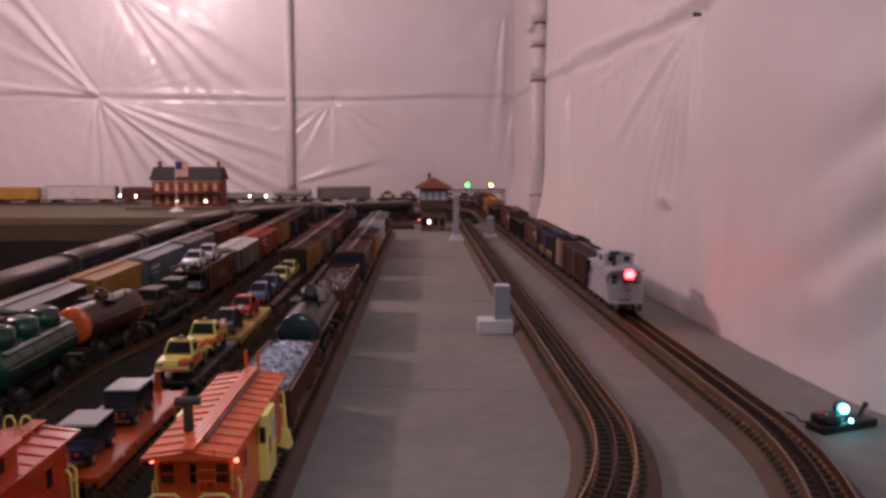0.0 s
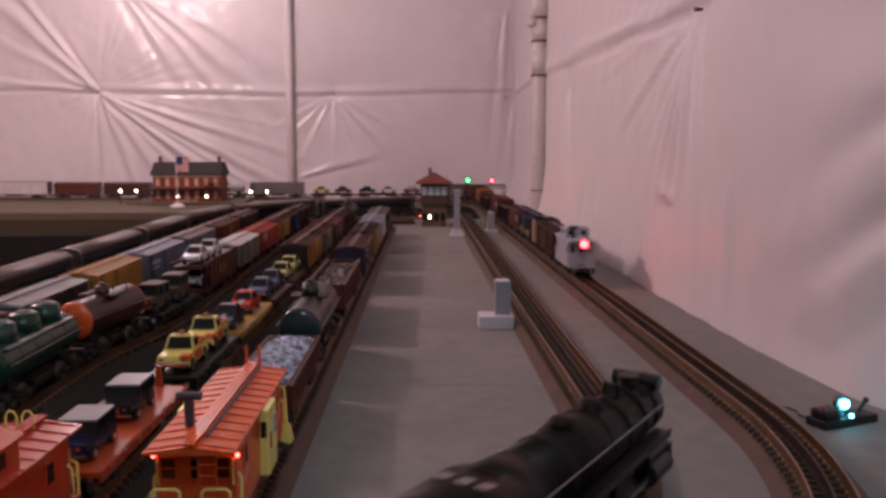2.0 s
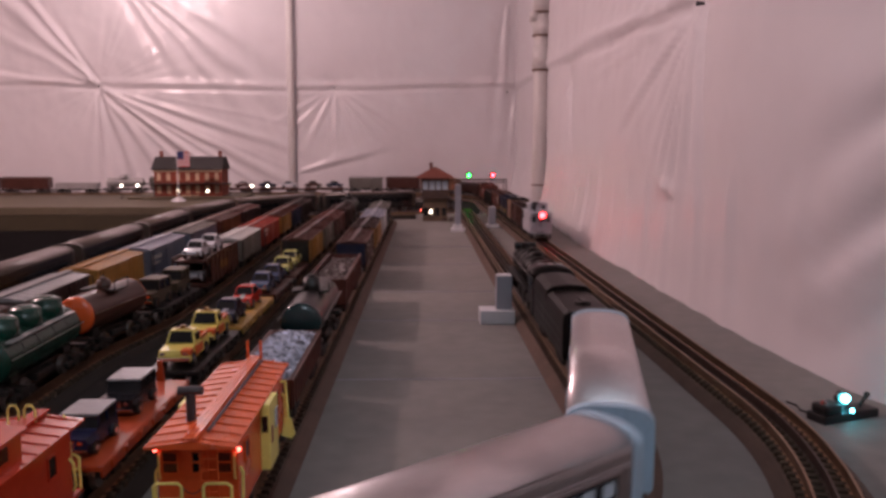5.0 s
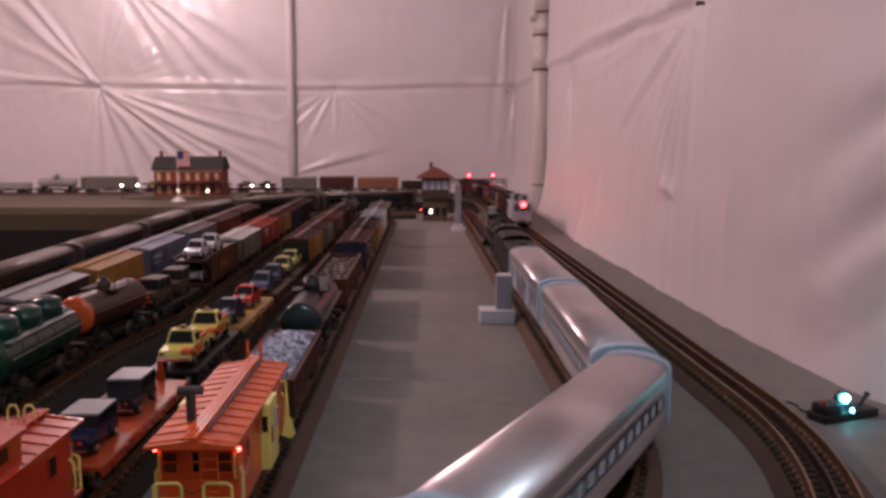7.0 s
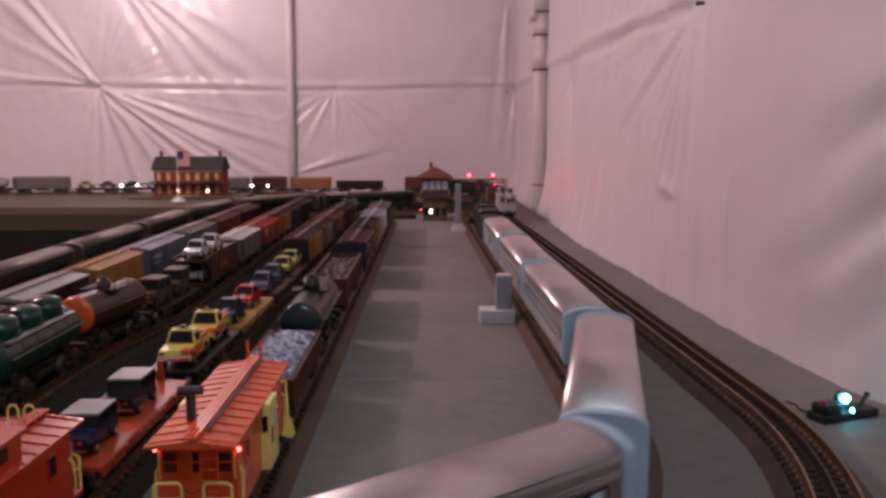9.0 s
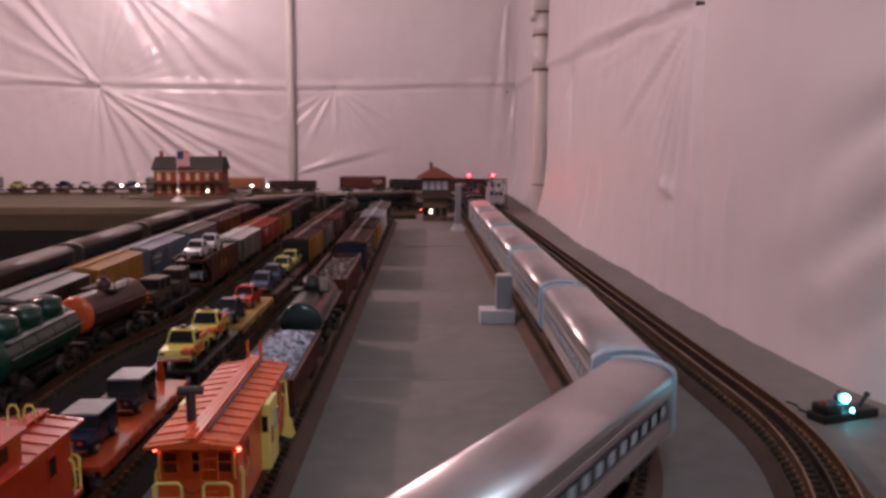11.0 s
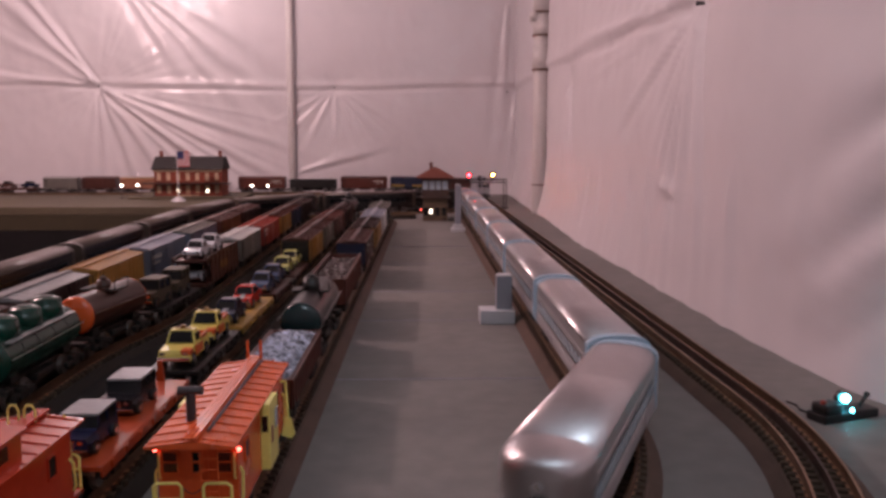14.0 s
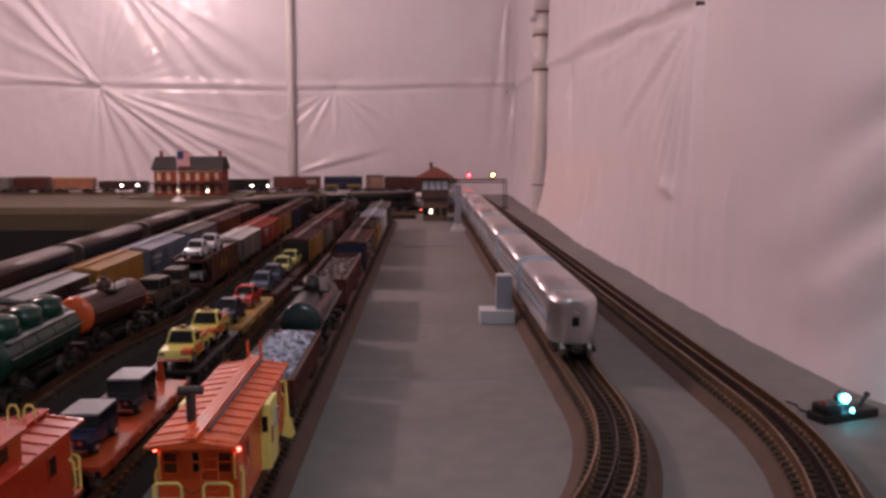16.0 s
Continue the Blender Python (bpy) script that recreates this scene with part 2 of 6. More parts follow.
FAN_C = [(-31, 0.75, 0.05, 0.012), (-40, 0.75, 0.05, 0.016), (-48, 0.70, 0.04, 0.014), (-57, 0.55, 0.04, 0.012)]
BACK_FOLDS = ([(-1.69, 0.572, *f) for f in FAN_A] + [(-0.457, 0.566, *f) for f in FAN_B] + [(-1.62, 1.22, *f) for f in FAN_C]
              + [(0.45, 1.0, -92, 0.5, 0.03, 0.012), (0.50, 0.54, -95, 0.30, 0.025, 0.010), (-0.66, 0.12, 18, 0.35, 0.03, 0.008)])
FAN_D = [(3, 0.80, 0.013, 0.011), (-5, 0.70, 0.014, 0.005), (-22, 0.42, 0.015, 0.008), (-38, 0.26, 0.015, 0.006), (-50, 0.26, 0.014, 0.008), (-60, 0.26, 0.016, 0.014), (-71, 0.28, 0.020, 0.013), (-82, 0.28, 0.022, 0.011), (-97, 0.26, 0.026, 0.009)]
SIDE_FOLDS = ([(1.517, 0.55, *f) for f in FAN_D] + [(0.62, 0.42, -25, 0.42, 0.055, 0.010), (0.70, 0.28, -27, 0.32, 0.040, 0.009), (0.60, 0.52, -22, 0.40, 0.05, 0.007), (1.55, 0.20, 3, 0.12, 0.025, 0.008)]
              + [(1.30 + 0.16 * k, 0.27 - 0.02 * (k % 3), -88 - 3 * (k % 2), 0.20, 0.024, 0.006) for k in range(9)]
              + [(2.88, 0.50, t, 0.26, 0.04, 0.010) for t in (-75, -93, -110)])


def side_sheet(u, v, d):
    """The loose sheet hangs plumb above and drifts into the room towards the table, more so at the far end."""
    drift = min(0.036, max(0.0, 0.024 + 0.033 * (u - 1.9))) * min(1.0, max(0.0, (0.22 - v) / 0.22)) ** 1.7
    return WALL_X + 0.005 - d - drift + 0.045 * max(0.0, min(1.0, (1.35 - u) / 0.5)) ** 2, u, v


plastic_sheet("wall_north", -5.5, 0.60, -0.35, CEIL, 0.0105, lambda u, v, d: (u, WALL_Y - d, v), BACK_NAILS, BACK_FOLDS, 3.0, M_PLASTIC,
              "wall of white plastic sheeting stapled and creased")
plastic_sheet("wall_east", -2.2, WALL_Y + 0.05, -0.35, CEIL, 0.0125, side_sheet, SIDE_NAILS, SIDE_FOLDS, 11.0, M_SOFTSHEET,
              "wall of loose white plastic sheeting with soft folds")
setting("wall_north_base", lambda bm: box(bm, -5.5, 0.68, WALL_Y + 0.045, WALL_Y + 0.12, FLOOR, CEIL), M_PAINTWALL, "plain wall behind the plastic sheet", "wall")
setting("wall_east_base", lambda bm: box(bm, WALL_X + 0.10, WALL_X + 0.16, -2.3, WALL_Y + 0.04, FLOOR, CEIL), M_PAINTWALL, "plain wall behind the plastic sheet", "wall")
setting("wall_west", lambda bm: box(bm, -5.6, -5.5, -2.3, WALL_Y + 0.12, FLOOR, CEIL), M_PAINTWALL, "plain white wall", "wall")
setting("wall_south", lambda bm: box(bm, -5.6, 0.68, -2.4, -2.3, FLOOR, CEIL), M_PAINTWALL, "plain white wall", "wall")
setting("ceiling", lambda bm: box(bm, -5.6, 0.68, -2.4, WALL_Y + 0.12, CEIL, CEIL + 0.1), M_PAINTWALL, "plain white ceiling", "ceiling")
setting("floor", lambda bm: box(bm, -5.6, 0.68, -2.4, WALL_Y + 0.12, FLOOR - 0.1, FLOOR), M_FLOOR, "dark concrete floor", "floor")


# benchwork
def table_boards(bm):
    box(bm, -0.76, WALL_X + 0.06, 0.36, 3.30, -0.02, 0)


setting("table_main", table_boards, M_TABLE, "grey painted plywood layout table", "table")
setting("table_near", lambda bm: box(bm, -4.2, WALL_X + 0.06, -0.6, 0.358, -0.02, 0), M_TABLE, "grey painted plywood layout table", "table")
setting("table_near_edge", lambda bm: box(bm, -4.2, -0.762, 0.360, 0.43, -0.02, 0), M_TABLE, "grey painted strip along the layout table", "table")
setting("table_corner", lambda bm: box(bm, 0.262, WALL_X + 0.06, 3.302, WALL_Y, -0.02, 0), M_TABLE, "grey painted plywood table corner", "table")
setting("table_back", lambda bm: box(bm, -5.45, 0.26, 4.13, WALL_Y, -0.02, 0), M_TABLE, "grey painted shelf along the wall", "table")
setting("plaza", lambda bm: box(bm, -5.45, -0.50, 3.40, 4.128, -0.012, 0.022, 0.003), M_PLAZA, "raised beige grey board under the station", "platform")
for fx, fy in ((-0.70, 0.6), (0.40, 0.6), (-0.70, 3.1), (0.40, 3.1), (-0.70, 1.8), (0.40, 1.8), (-4.0, -0.5), (-4.0, 0.25), (-2.2, -0.5), (-2.2, 0.25), (0.40, -0.5), (0.35, 4.3), (-2.0, 4.3), (-4.5, 4.3)):
    setting("table_leg", lambda bm, fx=fx, fy=fy: box(bm, fx - 0.04, fx + 0.04, fy - 0.04, fy + 0.04, FLOOR, -0.0202), M_BLACK, "dark timber leg under the layout table", "table")
setting("fascia", lambda bm: box(bm, -5.45, -0.50, 3.402, 3.42, -0.075, -0.013), M_FASCIA, "dull olive board below the plaza edge", "trim")
# added black sheet that paints in the darkness of the gap under the plaza
setting("fascia_lower", lambda bm: box(bm, -5.45, -0.50, 3.402, 3.42, -0.9, -0.0755), M_BLACK, "dark cloth below the layout", "trim")


# brown ballast; its near-black colour also holds the shade between the parked cars
M_SHADE_BALLAST = mat("shade_dark_ballast", (0.014, 0.010, 0.008), 0.9, vary=0.3, scale=120, bump=0.8, bump_scale=900)
setting("yard_ballast", lambda bm: box(bm, -0.745, -0.345, 0.62, 3.05, 0.0001, 0.0022), M_SHADE_BALLAST, "dark ballast between the yard tracks", "ground")


# boards of the table show as faint seams
def seam(bm, y):
    box(bm, -0.118, 0.16, y - 0.0008, y + 0.0008, -0.001, 0.0006)


for y in (1.02, 1.36, 1.62, 1.98, 2.3):
    setting("table_seam", lambda bm, y=y: seam(bm, y), M_GREYPOST, "thin pale joint between table boards", "trim")


# ---------------------------------------------------------------- track
def ribbon(bm, line, q0, q1, step, half, z0, z1, drop, top_half=None):
    """A strip swept along the line, with sloping sides."""
    th = half if top_half is None else top_half
    n = max(2, int((q1 - q0) / step))
    prev = None
    for i in range(n + 1):
        q = q0 + (q1 - q0) * i / n
        x, y, h = line.at(q)
        nx, ny, dz = -math.sin(h), math.cos(h), drop(q) if drop else 0
        ring = [bm.verts.new((x + nx * o, y + ny * o, z + dz)) for o, z in ((-half, z0), (-th, z1), (th, z1), (half, z0))]
        if prev:
            for k in range(3):
                bm.faces.new((prev[k], ring[k], ring[k + 1], prev[k + 1]))
        prev = ring
    bmesh.ops.recalc_face_normals(bm, faces=bm.faces)


def offset_ribbon(bm, line, q0, q1, step, off, half, z0, z1, drop):
    n = max(2, int((q1 - q0) / step))
    prev = None
    for i in range(n + 1):
        q = q0 + (q1 - q0) * i / n
        x, y, h = line.at(q)
        nx, ny, dz = -math.sin(h), math.cos(h), drop(q) if drop else 0
        ring = [bm.verts.new((x + nx * (off + o), y + ny * (off + o), z + dz)) for o, z in
                ((-half, z0), (-half, z1), (half, z1), (half, z0))]
        if prev:
            for k in range(4):
                bm.faces.new((prev[k], ring[k], ring[(k + 1) % 4], prev[(k + 1) % 4]))
        prev = ring
    bmesh.ops.recalc_face_normals(bm, faces=bm.faces)


GAUGE = 0.0185


def track(line, q0, q1, label, drop=None, bed=True, near=None, half_bed=0.042, step=0.03, bed_mat=None):
    """Roadbed, sleepers and three rails under one root."""
    root = tagged(thing("track", label, "track"), kind="structure")
    if bed:
        part("roadbed", lambda bm: ribbon(bm, line, q0, q1, step, half_bed, 0.0005, 0.009, drop, half_bed - 0.012), bed_mat or M_BED, root, "brown cork roadbed", smooth=False)
    for name, off, hw, m in (("rail", -GAUGE, 0.0011, M_RAIL), ("rail", 0, 0.0009, M_CENTRE), ("rail", GAUGE, 0.0011, M_RAIL)):
        part(name, lambda bm, off=off, hw=hw: (offset_ribbon(bm, line, q0, q1, step, off, hw, 0.021, RAIL, drop),
                                             offset_ribbon(bm, line, q0, q1, step, off, 0.0005, 0.014, 0.021, drop),
                                             offset_ribbon(bm, line, q0, q1, step, off, 0.003, 0.0132, 0.014, drop)), m, root, "three-rail track rail" if off else "blackened centre rail")
    pitch, ties, rest = 0.0135, [], []
    n = int((q1 - q0) / pitch)
    for i in range(n):
        q = q0 + (i + 0.5) * pitch
        x, y, h = line.at(q)
        m = pose(x, y, 0.0111 + (drop(q) if drop else 0), 0, 0, math.degrees(h) - 90 + random.uniform(-1.2, 1.2))
        (ties if near and near[0] < q < near[1] else rest).append(m)
    for m in ties[:300]:
        part("tie", lambda bm: box(bm, -0.0275, 0.0275, -0.0032, 0.0032, -0.003, 0.003), M_TIE, root, key="tie", at=m)
    rest += ties[300:]

    def joined(bm):
        for m in rest:
            vs = [bm.verts.new(m @ Vector(c)) for c in ((-.0275, -.0032, -.003), (.0275, -.0032, -.003), (.0275, .0032, -.003), (-.0275, .0032, -.003),
                                                        (-.0275, -.0032, .003), (.0275, -.0032, .003), (.0275, .0032, .003), (-.0275, .0032, .003))]
            for f in ((4, 5, 6, 7), (0, 1, 5, 4), (1, 2, 6, 5), (2, 3, 7, 6), (3, 0, 4, 7)):
                bm.faces.new([vs[k] for k in f])
    if rest:
        tagged(part("ties", joined, M_TIE, root, "row of brown wooden ties"), kind="stuff")
    return root


# roadbed colour darkened to carry the shade between the yard cars
M_SHADE_YARDBED = mat("shade_dark_roadbed", (0.024, 0.017, 0.012), 0.9, vary=0.25, scale=80, bump=0.5, bump_scale=700)


def straight_line(x0, y0, x1, y1):
    h = math.atan2(y1 - y0, x1 - x0)
    return Line(x0, y0, h, [("straight", math.hypot(x1 - x0, y1 - y0))], zero=y0)


LINE_A = straight_line(-0.161, 0.40, -0.130, 2.95)
LINE_B = straight_line(-0.290, 0.38, -0.246, 2.95)
LINE_C = Line(-0.455, 0.60, UP, [("straight", 0.40), ("arc", 0.9, -12.2), ("arc", 0.9, 12.2), ("straight", 1.5)], zero=0.60)
LINE_D = straight_line(-0.548, 0.60, -0.528, 2.7)
LINE_E = Line(-0.685, 0.50, UP, [("straight", 1.95), ("arc", 0.68, -90), ("straight", 0.1)], zero=0.50)
track(INNER, -3.7, 4.9, "three-rail track on cork roadbed curving out of the main straight", sink, near=(0.3, 2.6))
track(OUTER, -0.6, 9.55, "three-rail track on cork roadbed along the plastic wall", near=(0.2, 2.6))
track(LINE_A, 0.40, 2.95, "yard track beside the bare grey aisle")
track(LINE_B, 0.38, 2.95, "yard track between parked freight cars", bed_mat=M_SHADE_YARDBED)
track(LINE_C, 0.60, 2.90, "yard track with a gentle bend", bed_mat=M_SHADE_YARDBED)
track(LINE_D, 0.60, 2.70, "yard track with parked boxcars", bed_mat=M_SHADE_YARDBED)
track(LINE_E, 0.50, 3.50, "yard track curving across the far end", bed_mat=M_SHADE_YARDBED)


# ---------------------------------------------------------------- rolling stock
def wheel_mesh(bm):
    rod(bm, (-0.0205, 0, 0.0105), (0.0205, 0, 0.0105), 0.0022, seg=6)
    for s in (-1, 1):
        rod(bm, (s * 0.0155, 0, 0.0105), (s * 0.0168, 0, 0.0105), 0.0125, seg=14)
        rod(bm, (s * 0.0165, 0, 0.0105), (s * 0.0205, 0, 0.0105), 0.0105, seg=14)


def truck_mesh(bm):
    for s in (-1, 1):
        box(bm, s * 0.0225, s * 0.0265, -0.026, 0.026, 0.009, 0.014, 0.001)
        box(bm, s * 0.0225, s * 0.0275, -0.008, 0.008, 0.005, 0.018, 0.001)
        for y in (-0.019, 0.019):
            box(bm, s * 0.0225, s * 0.0275, y - 0.005, y + 0.005, 0.0065, 0.0145, 0.001)
    box(bm, -0.0225, 0.0225, -0.006, 0.006, 0.013, 0.019)


def coupler_mesh(bm):
    box(bm, -0.003, 0.003, 0, 0.018, 0.012, 0.017, 0.001)
    box(bm, -0.006, 0.006, 0.014, 0.022, 0.010, 0.019, 0.0015)


def running_gear(car, wheelbase, length, frame_mat=None, sill=True):
    for s in (-1, 1):
        t = part("truck", truck_mesh, M_TRUCK, car, key="truck", at=pose(0, s * wheelbase / 2, 0))
        for y in (-0.019, 0.019):
            part("wheelset", wheel_mesh, M_STEEL, t, key="wheelset", at=pose(0, y, 0))
        part("coupler", coupler_mesh, M_TRUCK, car, key="coupler", at=pose(0, s * (length / 2 - 0.006), 0, 0, 0, 0 if s > 0 else 180))
    if sill:
        part("underframe", lambda bm: (box(bm, -0.010, 0.010, -length / 2 + 0.004, length / 2 - 0.004, 0.017, 0.0225),
                                       box(bm, -0.022, 0.022, -length * 0.13, length * 0.10, 0.012, 0.021, 0.002)), frame_mat or M_TRUCK, car,
             key=("underframe", length))


def ladder_mesh(z0, z1):
    def build(bm):
        for y in (-0.006, 0.006):
            rod(bm, (0, y, z0), (0, y, z1), 0.0006, seg=5)
        n = int((z1 - z0) / 0.008)
        for i in range(n):
            z = z0 + 0.004 + i * 0.008
            rod(bm, (0, -0.006, z), (0, 0.006, z), 0.0006, seg=5)
    return build


def boxcar(label, side, roof=None, end=None, door=None, length=0.232, width=0.060, top=0.080, mark=None, group="freight cars"):
    car = thing("boxcar", label, "freight car", group=group)
    roof, end, door = roof or side, end or side, door or side
    w, h = width / 2, length / 2
    z0, z1 = 0.0225, top - 0.006

    def body(bm):
        box(bm, -w, w, -h, h, z0, z1, 0.0008)
        n = 12
        for i in range(n + 1):
            y = -h + 0.003 + (length - 0.006) * i / n
            if abs(y) > 0.024:
                for s in (-1, 1):
                    box(bm, s * w, s * (w + 0.0009), y - 0.0009, y + 0.0009, z0 + 0.001, z1)
        for s in (-1, 1):
            box(bm, s * w, s * (w + 0.0014), -h, h, z0 - 0.001, z0 + 0.003)

    part("body", body, side, car, key=("boxbody", length, width, top))

    for s in (-1, 1):
        panel = part("end_panel", lambda bm, s=s: box(bm, -w + 0.001, w - 0.001, s * h, s * (h + 0.0012), z0 + 0.001, z1), end, car, key=("boxend", length, width, top, s))
        for k in range(6):
            z = z0 + 0.005 + k * (z1 - z0 - 0.008) / 5
            part("end_rib", lambda bm: box(bm, -w + 0.004, w - 0.004, -0.0014, 0.0014, -0.0014, 0.0014, 0.0005), end, panel, key=("endrib", width), at=pose(0, s * (h + 0.0012), z))

    def roof_mesh(bm):
        prism(bm, [(-w - 0.001, z1), (w + 0.001, z1), (w + 0.001, z1 + 0.0015), (0, top), (-w - 0.001, z1 + 0.0015)], -h - 0.001, h + 0.001)
    rf = part("roof", roof_mesh, roof, car, key=("boxroof", length, width, top))
    for i in range(13):
        for s in (-1, 1):
            part("roof_rib", lambda bm, s=s: rod(bm, (s * 0.005, 0, top - 0.0003), (s * w, 0, z1 + 0.002), 0.0009, seg=4), roof, rf, key=("boxrib", width, top, s),
                 at=pose(0, -h + 0.002 + (length - 0.004) * i / 12, 0))
    part("running_board", lambda bm: [box(bm, x - 0.0013, x + 0.0013, -h - 0.004, h + 0.004, top + 0.0012, top + 0.0022) for x in (-0.0033, 0, 0.0033)],
         roof, car, key=("runboard", length, top))
    for s in (-1, 1):
        part("door", lambda bm, s=s: (box(bm, s * (w + 0.0008), s * (w + 0.0024), -0.021, 0.021, z0 + 0.002, z1 - 0.002, 0.0005),
                                      [box(bm, s * (w + 0.002), s * (w + 0.0034), -0.020, 0.020, z - 0.001, z + 0.001) for z in (0.034, 0.047, 0.060)]),
             door, car, key=("boxdoor", s, width, top))
        part("ladder", ladder_mesh(z0, z1), M_BLACK if side is not PAINTS.get("car_black") else M_STEEL, car, key=("ladder", top),
             at=pose(s * (w + 0.0022), s * -(h - 0.011), 0))
    if mark:
        for s in (-1, 1):
            part("lettering", lambda bm, s=s: [box(bm, s * (w + 0.0009), s * (w + 0.0013), -0.10 + k * 0.011, -0.093 + k * 0.011, 0.054, 0.061) for k in range(5)]
                 + [box(bm, s * (w + 0.0009), s * (w + 0.0013), -0.10 + k * 0.008, -0.095 + k * 0.008, 0.045, 0.048) for k in range(6)],
                 mark, car, key=("mark", s, width), label="illegible lettering bars")
    running_gear(car, length * 0.68, length)
    return car


def rail_car_at(car, line, q, wheelbase=0.16, drop=None, flip=False):
    m = on_line(line, q, wheelbase, drop)
    car.matrix_world = m @ pose(0, 0, 0, 0, 0, 180) if flip else m
    return car


C = dict(
    oxide=paint("car_oxide_brown", (0.1116, 0.0302, 0.0202)), brown=paint("car_brown", (0.0720, 0.0230, 0.0158)), darkbrown=paint("car_dark_brown", (0.0360, 0.0158, 0.0130)),
    red=paint("car_red", (0.3024, 0.0324, 0.0158)), orange=paint("car_orange", (0.50, 0.105, 0.025)), yellow=paint("car_yellow", (0.4464, 0.2592, 0.0576)),
    ochre=paint("car_ochre", (0.3744, 0.1872, 0.0432)), navy=paint("car_navy", (0.0130, 0.0216, 0.0540)), blue=paint("car_blue_grey", (0.1152, 0.1440, 0.1944)),
    white=paint("car_white", (0.62, 0.60, 0.58)), grey=paint("car_grey", (0.1584, 0.1476, 0.1296)), silver=paint("car_silver", (0.3600, 0.3456, 0.3384), 0.35),
    black=paint("car_black", (0.014, 0.012, 0.012), 0.35), green=paint("car_green", (0.005, 0.044, 0.029), 0.22), tan=paint("car_tan", (0.3456, 0.2160, 0.1584)),
    cabred=paint("caboose_red", (0.52, 0.045, 0.016), 0.16, spec=0.9), caborange=paint("caboose_orange", (0.74, 0.115, 0.026), 0.24, spec=0.6), bright=paint("bright_yellow", (0.88, 0.80, 0.22), dirt=0.03),
    lilac=paint("car_pale_blue", (0.2880, 0.3024, 0.3600)), olive=paint("car_olive", (0.16, 0.15, 0.05)))
M_LETTER = mat("white_lettering", (0.7, 0.68, 0.62), 0.5, vary=0.05)
M_BLUEBAND = paint("gangway_blue_grey", (0.40, 0.56, 0.68), 0.35, dirt=0.05)


def car_section(half, top, n=9, base=0.018):
    """Outline of a streamlined car: straight sides, tight round shoulders and a slightly crowned roof."""
    pts = [(-half + 0.002, base), (half - 0.002, base), (half, base + 0.004), (half, top - 0.014)]
    for i in range(1, n + 1):
        a = (math.pi / 2) * i / n
        x = half * math.cos(a) ** 0.55 if i < n else 0.0
        pts.append((x, top - 0.014 + 0.0105 * math.sin(a) ** 0.7 + 0.0035 * (1 - (x / half) ** 2)))
    left = [(-x, z) for x, z in pts[3:-1][::-1]]
    return pts + left + [(-half, base + 0.004)]


